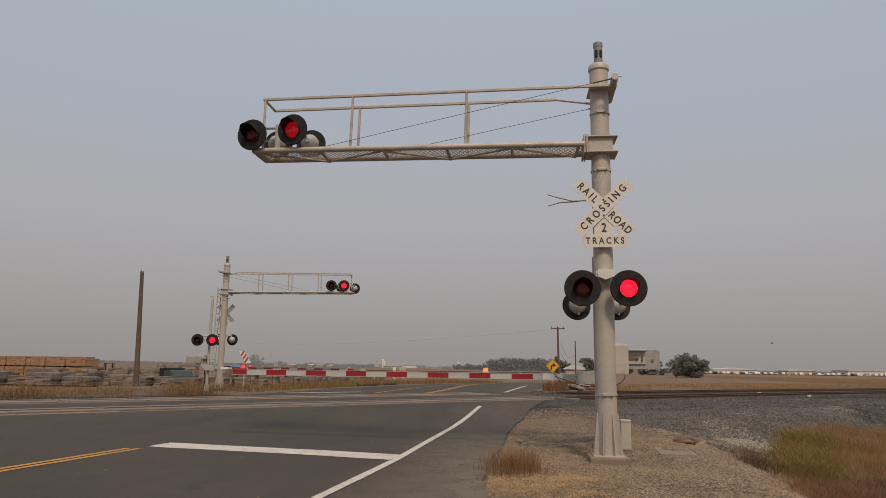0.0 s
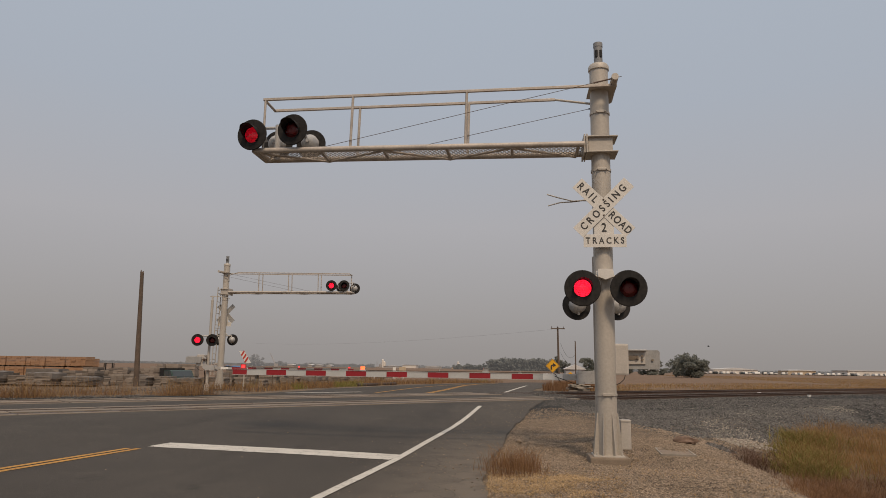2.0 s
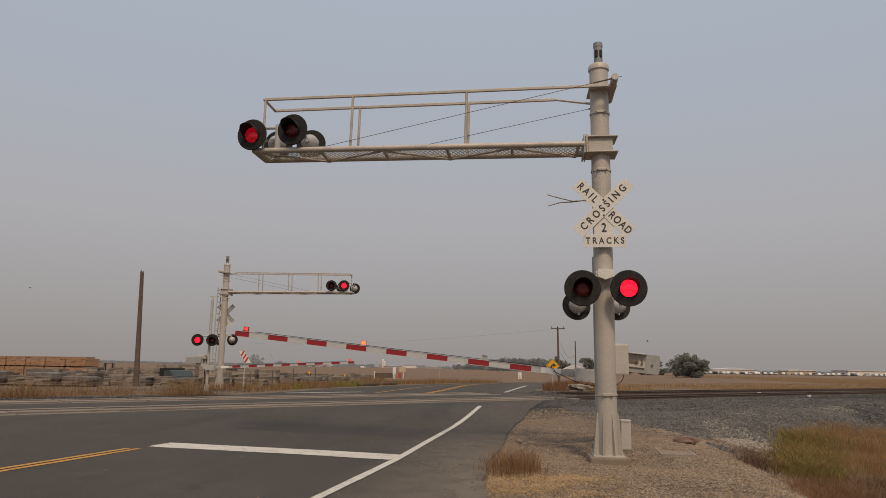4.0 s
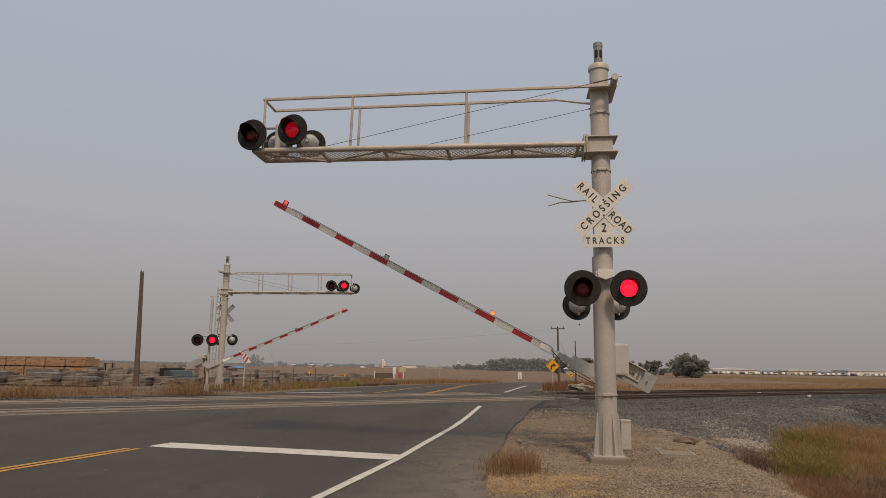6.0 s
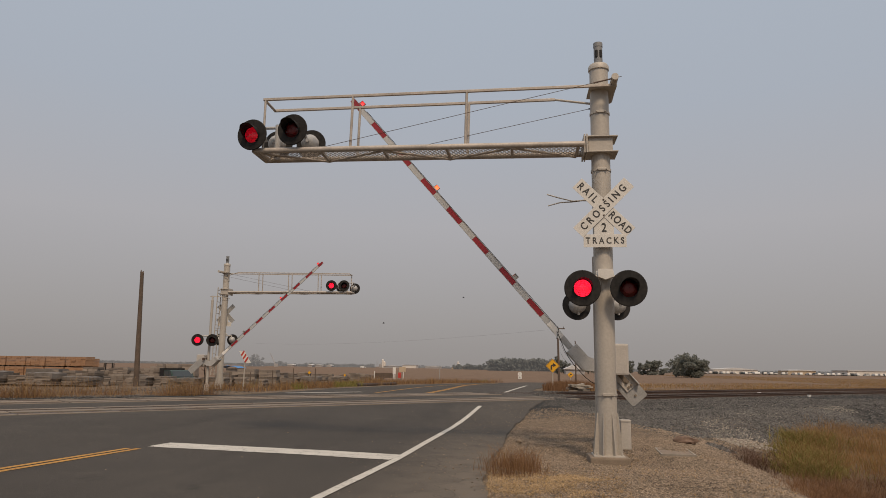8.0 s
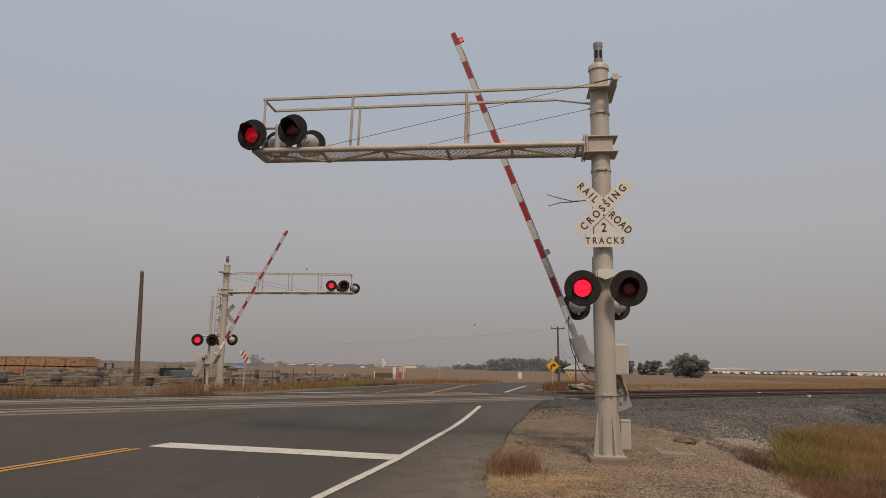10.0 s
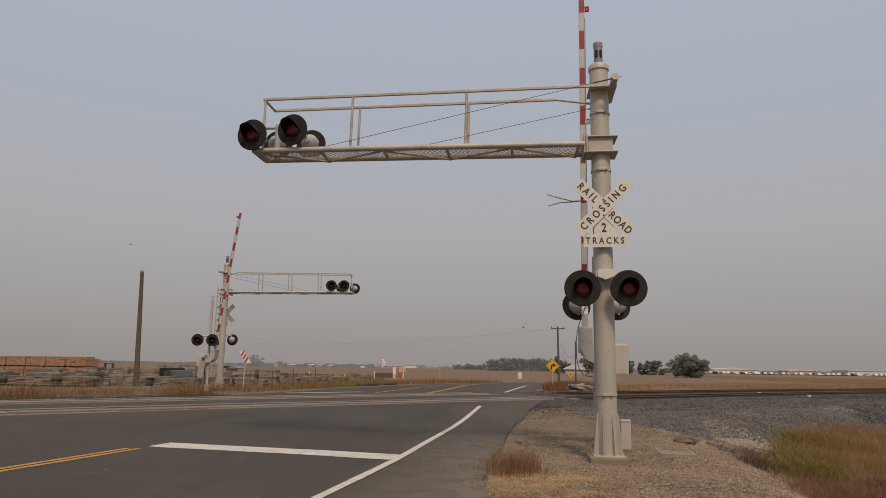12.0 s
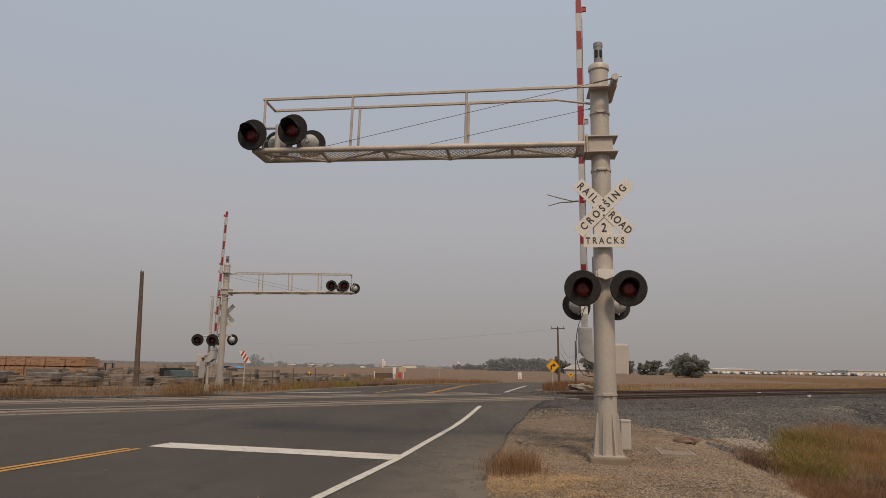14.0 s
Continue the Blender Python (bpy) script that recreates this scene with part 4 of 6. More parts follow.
# ---- more materials for the land around ----
M.update({
    "straw": material("dry_grass_blades", (0.30, 0.175, 0.075), 0.9, 0, 0.4, 20, 2, 0.0, tint=(0.52, 0.35, 0.17), by_piece=0.8, spec=0.1),
    "rust_grass": material("rust_brown_grass", (0.21, 0.105, 0.058), 0.9, 0, 0.4, 20, 2, 0.0, tint=(0.31, 0.175, 0.09), by_piece=0.8, spec=0.1),
    "green_grass": material("green_grass", (0.155, 0.15, 0.042), 0.9, 0, 0.35, 20, 2, 0.0, tint=(0.34, 0.275, 0.09), by_piece=0.8, spec=0.1),
    "orange_grass": material("orange_grass", (0.28, 0.15, 0.062), 0.9, 0, 0.35, 20, 2, 0.0, tint=(0.42, 0.25, 0.11), by_piece=0.8, spec=0.1),
    "pale_straw": material("pale_straw", (0.42, 0.265, 0.12), 0.9, 0, 0.3, 20, 2, 0.0, tint=(0.68, 0.48, 0.26), by_piece=0.8, spec=0.1),
    "dark_grass": material("dead_dark_weed", (0.10, 0.058, 0.042), 0.95, 0, 0.4, 20, 2, 0.0, tint=(0.17, 0.10, 0.07), by_piece=0.8, spec=0.1),
    # leaf colour paled to stand in for haze before the field trees
    "leaf": material("hazed_leaves", (0.22, 0.225, 0.19), 0.9, 0, 0.25, 4, 0.5, 0.0, tint=(0.28, 0.28, 0.24), by_piece=0.8, spec=0.1),
    # both far leaf colours paled for haze, and lit by an emission below
    "leaf_far": material("distant_haze_leaves", (0.135, 0.14, 0.125), 0.95, 0, 0.12, 2, 0.1, 0.0, tint=(0.15, 0.155, 0.14), by_piece=0.8, spec=0.05),
    "leaf_haze": material("horizon_haze_leaves", (0.14, 0.14, 0.13), 0.95, 0, 0.1, 2, 0.1, 0.0, tint=(0.15, 0.15, 0.14), by_piece=0.8, spec=0.05),
    "bark": material("bark", (0.085, 0.065, 0.05), 0.95, 0, 0.3, 12, 2, 0.5),
    "dark_ballast": material("dark_ballast_stone", (0.022, 0.021, 0.02), 0.9, 0, 0.5, 12, 0.5, 0.4, tint=(0.095, 0.088, 0.08), by_piece=1.6),
    "gravel": material("verge_gravel", (0.108, 0.079, 0.056), 0.95, 0, 0.55, 14, 0.8, 0.3, tint=(0.40, 0.30, 0.21), by_piece=1.6),
    "pale_gravel": material("pale_gravel", (0.25, 0.21, 0.165), 0.95, 0, 0.4, 14, 1, 0.3, tint=(0.44, 0.385, 0.315), by_piece=1.0),
    "fresh_wood": material("stacked_tan_blocks", (0.32, 0.18, 0.097), 0.85, 0, 0.2, 9, 1.5, 0.2, by_piece=0.3),
    "grey_wood": material("weathered_grey_blocks", (0.15, 0.115, 0.088), 0.9, 0, 0.5, 9, 1.5, 0.3, tint=(0.33, 0.275, 0.225), by_piece=1.2),
    "red_earth": material("reddish_stone", (0.15, 0.098, 0.07), 0.95, 0, 0.4, 30, 5, 0.5),
    "film": material("milky_wrapping", (0.165, 0.142, 0.122), 0.75, 0, 0.45, 6, 1.2, 0.4, by_piece=0.4),
    "green_paint": material("dull_green_paint", (0.022, 0.045, 0.034), 0.5, 0, 0.2, 12, 2, 0.05),
    "glass": material("dark_window", (0.03, 0.038, 0.042), 0.35, 0, 0.1, 4, 1, 0.0),
    "tarp": material("blue_tarpaulin", (0.06, 0.19, 0.42), 0.5, 0, 0.2, 8, 2, 0.3),
    "white_wall": material("white_sheet_wall", (0.62, 0.57, 0.51), 0.8, 0, 0.08, 2, 0.1, 0.0),
    "tan_wall": material("tan_sheet_wall", (0.45, 0.35, 0.24), 0.8, 0, 0.08, 2, 0.1, 0.0),
    "roof": material("pale_sheet_roof", (0.52, 0.50, 0.48), 0.6, 0, 0.1, 2, 0.1, 0.0),
    "grey_wall": material("grey_wall", (0.33, 0.31, 0.30), 0.8, 0, 0.12, 2, 0.1, 0.0),
    "sign_yellow": material("yellow_sign", (0.72, 0.36, 0.015), 0.45, 0, 0.06, 20, 3, 0.0),
    "sign_white": material("white_sign", (0.66, 0.64, 0.60), 0.5, 0, 0.08, 20, 3, 0.0),
    "sign_red": material("red_sign", (0.45, 0.05, 0.035), 0.5, 0, 0.15, 20, 3, 0.0),
    "tyre": material("black_rubber", (0.022, 0.021, 0.02), 0.85, 0, 0.2, 30, 3, 0.1),
    "pipe": material("rusted_pipe", (0.075, 0.05, 0.038), 0.8, 0.2, 0.3, 12, 2, 0.3),
    "feather": material("dark_feathers", (0.02, 0.02, 0.022), 0.8, 0, 0.2, 20, 3, 0.0),
})
for k in ("leaf", "straw", "rust_grass", "green_grass", "orange_grass"):
    leafy(M[k], 0.5 if k.startswith("leaf") else 0.35)
# far woods: smoke haze put into the leaves as a glow of their own
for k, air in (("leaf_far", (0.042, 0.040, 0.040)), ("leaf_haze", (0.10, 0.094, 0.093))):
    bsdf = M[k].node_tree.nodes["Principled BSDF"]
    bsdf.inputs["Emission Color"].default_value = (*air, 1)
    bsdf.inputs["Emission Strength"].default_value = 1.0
RNG = np.random.default_rng(7)


def joined(name, verts, faces, mat, label, category):
    me = bpy.data.meshes.new(name)
    me.from_pydata(verts.tolist(), [], faces.tolist())
    me.materials.append(M[mat])
    return tagged(new(name, me), label, category, kind="stuff")


def stones(name, pts, size, mat, label, flat=0.6):
    """Small angular stones, six corners each, lying half sunk at pts."""
    pts = np.array(pts)
    n = len(pts)
    base = np.array([(1, 0, 0), (-1, 0, 0), (0, 1, 0), (0, -1, 0), (0, 0, 1), (0, 0, -1)], float)
    faces = np.array([(0, 2, 4), (2, 1, 4), (1, 3, 4), (3, 0, 4), (2, 0, 5), (1, 2, 5), (3, 1, 5), (0, 3, 5)])
    v = base[None] + RNG.uniform(-0.42, 0.42, (n, 6, 3))
    a = RNG.uniform(0, 6.28, n)
    c, s_ = np.cos(a)[:, None], np.sin(a)[:, None]
    x, y = v[..., 0] * c - v[..., 1] * s_, v[..., 0] * s_ + v[..., 1] * c
    sz = (RNG.uniform(size[0], size[1], n) * RNG.uniform(0.6, 1.0, n))[:, None]
    out = np.stack([x * sz + pts[:, :1], y * sz + pts[:, 1:2], v[..., 2] * sz * flat + sz * flat * 0.35 + pts[:, 2:3]], -1).reshape(-1, 3)
    f = (faces[None] + (np.arange(n) * 6)[:, None, None]).reshape(-1, 3)
    return joined(name, out, f, mat, label, "stones")


def blades(name, pts, height, mat, label, width=0.006, lean=0.35, category="grass"):
    """Bent tapering blades that rise from pts; height as (least, most) or one value per point."""
    pts = np.array(pts)
    n = len(pts)
    h = RNG.uniform(height[0], height[1], n) if isinstance(height, tuple) else np.array(height)
    a = RNG.uniform(0, 6.28, n)
    face = RNG.uniform(0, 6.28, n)
    ln = h * RNG.uniform(0.1, 1.0, n) * lean
    dx, dy = np.cos(a) * ln, np.sin(a) * ln
    wx, wy = np.cos(face) * width, np.sin(face) * width
    v = np.zeros((n, 5, 3))
    for k, (t, w) in enumerate(((0, 1), (0, -1), (0.55, 0.8), (0.55, -0.8), (1.0, 0.0))):
        v[:, k, 0] = pts[:, 0] + dx * t * t + wx * w
        v[:, k, 1] = pts[:, 1] + dy * t * t + wy * w
        v[:, k, 2] = pts[:, 2] + h * t * (1 - 0.25 * min(lean, 1.0) * t) - 0.01 * (t == 0)
    idx = (np.arange(n) * 5)[:, None]
    tri = np.concatenate([idx + np.array([0, 1, 3]), idx + np.array([0, 3, 2]), idx + np.array([2, 3, 4])])
    return joined(name, v.reshape(-1, 3), tri, mat, label, category)


def leaves(centres, radius, per, size):
    """Random leaf cards around a set of clump centres."""
    c = np.repeat(np.array(centres), per, 0)
    n = len(c)
    d = RNG.normal(size=(n, 3))
    d /= np.linalg.norm(d, axis=1)[:, None]
    r = np.repeat(np.array(radius), per)[:, None] * RNG.uniform(0.35, 1.0, (n, 1)) ** 0.6
    p = c + d * r * np.array([1, 1, 0.8])
    u = RNG.normal(size=(n, 3))
    u /= np.linalg.norm(u, axis=1)[:, None]
    w = np.cross(u, RNG.normal(size=(n, 3)))
    w /= np.linalg.norm(w, axis=1)[:, None] + 1e-6
    s_ = RNG.uniform(0.6, 1.2, (n, 1)) * size
    q = np.stack([p + u * s_, p + w * s_ * 0.5, p - u * s_, p - w * s_ * 0.5], 1).reshape(-1, 3)
    f = np.arange(n * 4).reshape(-1, 4)
    return q, f


# ---- loose stone and grass ----
def scatter(n, x0, x1, y0, y1, keep):
    out = []
    xs, ys = RNG.uniform(x0, x1, n), RNG.uniform(y0, y1, n)
    for x, y in zip(xs, ys):
        if keep(x, y):
            out.append((x, y, ground_z(x, y)))
    return out


def off_road(x, y, gap=0.05):
    return x > road_right(y) + gap


def on_bank(x, y):
    s_, n = to_track(x, y)
    edge = -4.4 - 8.6 * smooth_step(1.4, 4.4, x) + 2.0 * noise.noise((x * 0.5, y * 0.5, 0))
    return off_road(x, y, 0.3) and edge < n < -0.2 and not (abs(x - 1.43) < 0.32 and abs(y - 12.06) < 0.32)


def on_verge(x, y):
    s_, n = to_track(x, y)
    return off_road(x, y) and n < -4.0 - 6.0 * smooth_step(1.6, 4.4, x) and not (n < -15.5 and x > 4.9)


stones("ballast", scatter(120000, 0, 11, 12, 26, on_bank) + scatter(40000, 3, 22, 24, 42, on_bank), (0.022, 0.050), "ballast", "loose grey ballast stones banked beside the rails")
stones("ballast", scatter(16000, 8, 48, 22, 66, on_bank), (0.04, 0.07), "ballast", "loose grey ballast stones farther along the track")
stones("gravel", scatter(105000, -0.6, 5.2, 7.2, 16, on_verge) + scatter(30000, -0.6, 6.5, 16, 27, on_verge), (0.008, 0.020), "gravel", "fine brown gravel of the road verge")


def on_join(x, y):
    n = to_track(x, y)[1]
    mid = -4.4 - 7.6 * smooth_step(1.5, 4.4, x)
    return off_road(x, y, 0.2) and abs(n - mid) < 2.2 and not (n < -15.0 and x > 4.9)


join = scatter(34000, 0.0, 6.2, 12, 24, on_join)
stones("gravel", join[::2], (0.010, 0.026), "gravel", "brown gravel mixed into the foot of the ballast bank")
stones("ballast", join[1::2], (0.012, 0.030), "ballast", "small grey stones rolled down onto the verge")


def pale_spot(x, y):
    return on_bank(x, y) and noise.noise((x * 0.55, y * 0.55, 9.0)) > 0.12


stones("gravel", scatter(2600, 1.5, 9, 12.5, 22, pale_spot), (0.012, 0.032), "pale_gravel", "pale crushed stone spilt over the bank")
stones("gravel", scatter(6500, 4.4, 6.3, 16.2, 20.6, lambda x, y: ((x - 5.3) / 0.75) ** 2 + ((y - 18.4) / 1.9) ** 2 < 1 + 1.2 * noise.noise((x * 2, y * 2, 3))), (0.014, 0.036), "pale_gravel", "pale broken stone spilt down the bank")
stones("gravel", scatter(9000, 6.0, 12.0, 22.0, 28.0, lambda x, y: abs(to_track(x, y)[1] + 10.3) < 0.55 + 0.5 * noise.noise((x, y, 3))), (0.014, 0.034), "pale_gravel", "pale stone along the crest of the bank")
stones("gravel", scatter(2600, -0.55, 0.9, 6, 24, lambda x, y: abs(x - road_right(y)) < 0.35), (0.008, 0.02), "gravel", "grit along the broken asphalt edge")
stones("gravel", scatter(2200, 0, 15, 12, 34, on_bank), (0.016, 0.032), "pale_gravel", "scattered pale stones among the ballast")
def dark_band(x, y):
    n = to_track(x, y)[1]
    return off_road(x, y, 0.2) and (-4.2 + 1.2 * noise.noise((x * 0.4, y * 0.4, 3.0)) < n < -0.2 or (n < -5 and on_bank(x, y) and noise.noise((x * 0.8, y * 0.8, 6.0)) > 0.1))


stones("ballast", scatter(26000, 0.5, 13, 15, 33, dark_band) + scatter(9000, 0.2, 4.5, 21, 31, dark_band), (0.022, 0.05), "dark_ballast", "dark ballast stones beside the rails")
stones("gravel", scatter(14000, 3.2, 6.2, 14.0, 20.5, lambda x, y: -17.0 < to_track(x, y)[1] < -10.5), (0.010, 0.028), "gravel", "brown gravel along the foot of the bank")
stones("ballast", scatter(9000, 0.0, 4.5, 20, 30, on_bank), (0.02, 0.045), "ballast", "grey ballast stones by the crossing")
road_pts = []
for k in range(900):
    y = RNG.uniform(6.5, 30)
    x = road_right(y) - abs(RNG.normal(0, 1.1 if k < 800 else 4.5)) - 0.05
    road_pts.append((x, y, road_z(x, y) + 0.004))
stones("road_grit", road_pts, (0.006, 0.018), "gravel", "loose grit lying on the asphalt")
# ballast between and around the rails outside the panels
bed_pts = []
for k in range(16000):
    s_, a_ = 20.6 + 60 * RNG.random() ** 1.5, RNG.uniform(-1.2, 8.0)
    p_, _ = track_point(s_, a_)
    bed_pts.append((p_.x, p_.y, ground_z(p_.x, p_.y) + 0.01))
stones("ballast", bed_pts, (0.03, 0.06), "ballast", "dark ballast between the sleepers")


def clumped(n, x0, x1, y0, y1, keep, per=14, spread=0.16):
    roots = scatter(n, x0, x1, y0, y1, keep)
    out, tall = [], []
    for x, y, z in roots:
        t = RNG.uniform(0.45, 1.0) * (0.85 + 0.7 * noise.noise((x * 0.8, y * 0.8, 7.0)))
        for k in range(per):
            dx, dy = RNG.normal(0, spread, 2)
            out.append((x + dx, y + dy, ground_z(x + dx, y + dy)))
            tall.append(t * RNG.uniform(0.45, 1.0))
    return out, np.array(tall)


# rank grass in the ditch
def in_ditch(x, y):
    return to_track(x, y)[1] < -11.0 + 0.8 * noise.noise((x * 0.8, y * 0.8, 6.0))


p_, h_ = clumped(620, 4.6, 9, 13, 19.5, lambda x, y: 0.35 < x / y + 0.02 * noise.noise((x, y, 0)) < 0.408 and in_ditch(x, y) and y > 13.9, 44, 0.17)
blades("green_grass", p_, h_ * 0.62, "green_grass", "rank green grass in the ditch", 0.0055, 1.3)
blades("dry_grass", p_[::3], h_[::3] * 0.88, "orange_grass", "orange seed heads standing over the green grass", 0.003, 0.9)
p_, h_ = clumped(120, 5.5, 12, 14.0, 20, lambda x, y: x / y > 0.42 and in_ditch(x, y) and noise.noise((x * 0.7, y * 0.7, 4.0)) > 0.0, 44, 0.2)
blades("green_grass", p_, h_ * 0.55, "green_grass", "green tufts among the dry grass of the ditch", 0.005, 1.3)
p_, h_ = clumped(560, 4.6, 15, 14, 22, lambda x, y: x / y > 0.385 + 0.03 * noise.noise((x, y, 0)) and in_ditch(x, y) and y > 15.2 + 1.2 * noise.noise((x * 0.7, y * 0.7, 0)), 44, 0.22)
blades("dry_grass", p_, h_ * 0.85, "orange_grass", "tall rust-orange grass seeding in the ditch", 0.0032, 1.0)
p_, h_ = clumped(110, 3.5, 8, 13, 18, lambda x, y: 0.3 * y < x < 0.352 * y + 0.2 * noise.noise((x, y, 2)) and 13.4 < y < 16.6, 170, 0.16)
blades("dead_weed", p_, h_ * 0.46, "dark_grass", "dead dark brown weeds at the foot of the bank", 0.0018, 1.5)
p_, h_ = clumped(330, 3.8, 10, 9.6, 15.2, lambda x, y: x > 0.37 * y + 0.5 * noise.noise((x, y, 3)), 120, 0.22)
blades("dry_grass", p_, h_ * 0.42, "rust_grass", "reddish dry grass at the foot of the bank", 0.002, 1.6)
p_, h_ = clumped(70, 3.8, 10, 10, 14, lambda x, y: x > 0.42 * y + 0.5 * noise.noise((x, y, 4)), 50, 0.18)
blades("dead_weed", p_, h_ * 0.55, "dark_grass", "dead dark brown weeds at the foot of the bank", 0.003, 1.1)
# tuft and straw by the road edge
p_, h_ = clumped(44, -0.6, 0.4, 9.3, 11.2, lambda x, y: ((x + 0.14) / 0.36) ** 2 + ((y - 10.3) / 0.75) ** 2 < 1, 50, 0.11)
blades("dry_grass", p_, h_ * 0.58, "rust_grass", "reddish dry tuft at the broken asphalt edge", 0.0022, 0.8)
blades("dry_grass", p_[::4], h_[::4] * 0.62, "orange_grass", "pale dry stems in the tuft by the asphalt edge", 0.002, 0.9)
straw_pts = scatter(1500, -0.5, 1.3, 7.6, 10.6, lambda x, y: off_road(x, y, 0.03)) + scatter(3000, -0.6, 3.6, 6.5, 13, lambda x, y: off_road(x, y, 0.02) and noise.noise((x * 0.9, y * 0.9, 5)) > -0.02 - 0.25 * (y < 10.0 and x < 1.2))
blades("straw", straw_pts, (0.02, 0.05), "straw", "flattened straw over the gravel verge", 0.004, 6.0)

straw_pts = scatter(9500, -0.5, 1.5, 7.9, 10.3, lambda x, y: off_road(x, y, 0.03) and ((x - 0.15) / 0.8) ** 2 + ((y - 9.3) / 0.85) ** 2 < 1 + 1.3 * noise.noise((x * 2, y * 2, 0)))
blades("straw", straw_pts, (0.02, 0.06), "pale_straw", "bright fallen straw beside the tuft", 0.0024, 4.0)

# dry grass beyond the tracks
far_pts, far_h = [], []
for k in range(52000):
    s_ = RNG.uniform(-34, 16)
    a_ = 8.3 + abs(RNG.normal(0, 1.7))
    p_, _ = track_point(s_, a_)
    tuft = noise.noise((s_ * 0.55, a_ * 0.5, 2.0)) + 0.5 * noise.noise((s_ * 2.1, a_ * 1.5, 5.0))
    if p_.x > road_left(p_.y) - 0.6 or tuft < RNG.uniform(-0.5, 0.25):
        continue
    if p_.x > -17.5 and p_.y > 29:
        continue
    far_pts.append((p_.x, p_.y, ground_z(p_.x, p_.y)))
    far_h.append(RNG.uniform(0.1, 1.0) ** 1.7 * (0.75 + 0.9 * tuft))
far_pts, far_h = np.array(far_pts), np.clip(np.array(far_h), 0.06, 1.0)
pick = RNG.random(len(far_pts))
for lo, hi, mat, text, w, lean in ((0.0, 0.3, "orange_grass", "tawny dry grass along the yard beyond the tracks", 0.0042, 0.9), (0.3, 0.66, "rust_grass", "brown dry grass along the yard beyond the tracks", 0.0045, 1.1),
                                   (0.66, 0.84, "straw", "straw-coloured grass along the yard beyond the tracks", 0.004, 1.0), (0.84, 1.0, "dark_grass", "dead dark weeds along the yard beyond the tracks", 0.0045, 1.2)):
    sel = (pick >= lo) & (pick < hi)
    blades("dry_grass", far_pts[sel], far_h[sel], mat, text, w, lean)
stalk_pts = [p for p, h in zip(far_pts, far_h) if h > 0.45][::14]
blades("dry_stalks", stalk_pts, (0.5, 1.1), "straw", "tall thin dry stalks along the yard", 0.005, 0.4)
strip = []
for k in range(9000):
    s_, a_ = RNG.uniform(-30, 6), RNG.uniform(7.0, 8.9)
    p_, _ = track_point(s_, a_)
    if p_.x < road_left(p_.y) - 0.1:
        strip.append((p_.x, p_.y, ground_z(p_.x, p_.y) + 0.01))
strip += scatter(2500, -20.5, -13.0, 29.0, 38.0, lambda x, y: x < road_left(y) - 0.2)
stones("ballast", strip, (0.018, 0.04), "ballast", "brown-grey stone along the far side of the tracks")
far_pts, far_h = [], []
for k in range(13000):
    y = RNG.uniform(33, 70)
    x = road_left(y) - 0.9 - abs(RNG.normal(0, 2.4))
    if (x < -17.8 and y < 38) or noise.noise((x * 0.45, y * 0.3, 3.0)) < RNG.uniform(-0.5, 0.1):
        continue
    far_pts.append((x, y, ground_z(x, y)))
    far_h.append(RNG.uniform(0.15, 0.8) * (0.7 + 0.7 * noise.noise((x * 0.3, y * 0.3, 4.0))))
sel = np.array([noise.noise((p[0] * 0.4, p[1] * 0.25, 8.0)) > 0.36 for p in far_pts])
far_pts, far_h = np.array(far_pts), np.array(far_h)
mixed_in = RNG.random(len(far_pts))
for lo, hi, mat, text in ((0.0, 0.35, "orange_grass", "tawny dry grass along the far road edge"), (0.35, 0.6, "rust_grass", "brown dry grass along the far road edge"),
                          (0.6, 0.85, "straw", "straw-coloured grass along the far road edge"), (0.85, 1.0, "dark_grass", "dead weeds along the far road edge")):
    rows_ = (~sel) & (mixed_in >= lo) & (mixed_in < hi)
    blades("dry_grass", far_pts[rows_], far_h[rows_], mat, text, 0.008, 0.6)
blades("green_grass", far_pts[sel], far_h[sel], "green_grass", "greenish weeds along the far road edge", 0.012, 0.4)
far_pts = []
for k in range(6000):
    y = RNG.uniform(42, 60)
    x = road_right(y) + 0.6 + abs(RNG.normal(0, 1.6))
    if to_track(x, y)[1] > 8.0:
        far_pts.append((x, y, ground_z(x, y)))
blades("dry_grass", far_pts, (0.15, 0.7), "rust_grass", "brown weeds at the bend of the far road", 0.010, 0.5)
field = []
while len(field) < 76000:
    s_, a_ = RNG.uniform(14, 190), 8.3 + 110 * RNG.random() ** 2.0
    p_, _ = track_point(s_, a_)
    if p_.x > road_right(p_.y) + 1.0 and noise.noise((p_.x * 0.12, p_.y * 0.12, 2.0)) > RNG.uniform(-0.7, 0.3):
        field.append((p_.x, p_.y, 0.0))
for lo, hi, hh, mat, name, text in ((0, 30000, (0.07, 0.34), "straw", "dry_grass", "pale straw grass of the field beyond the rails"), (30000, 56000, (0.06, 0.32), "orange_grass", "dry_grass", "tan dry grass of the field beyond the rails"),
                                    (56000, 66000, (0.05, 0.24), "rust_grass", "dry_grass", "brown dry grass of the field beyond the rails"), (66000, 76000, (0.04, 0.22), "green_grass", "green_grass", "olive weeds in the field beyond the rails")):
    blades(name, field[lo:hi], hh, mat, text, 0.012, 0.9)


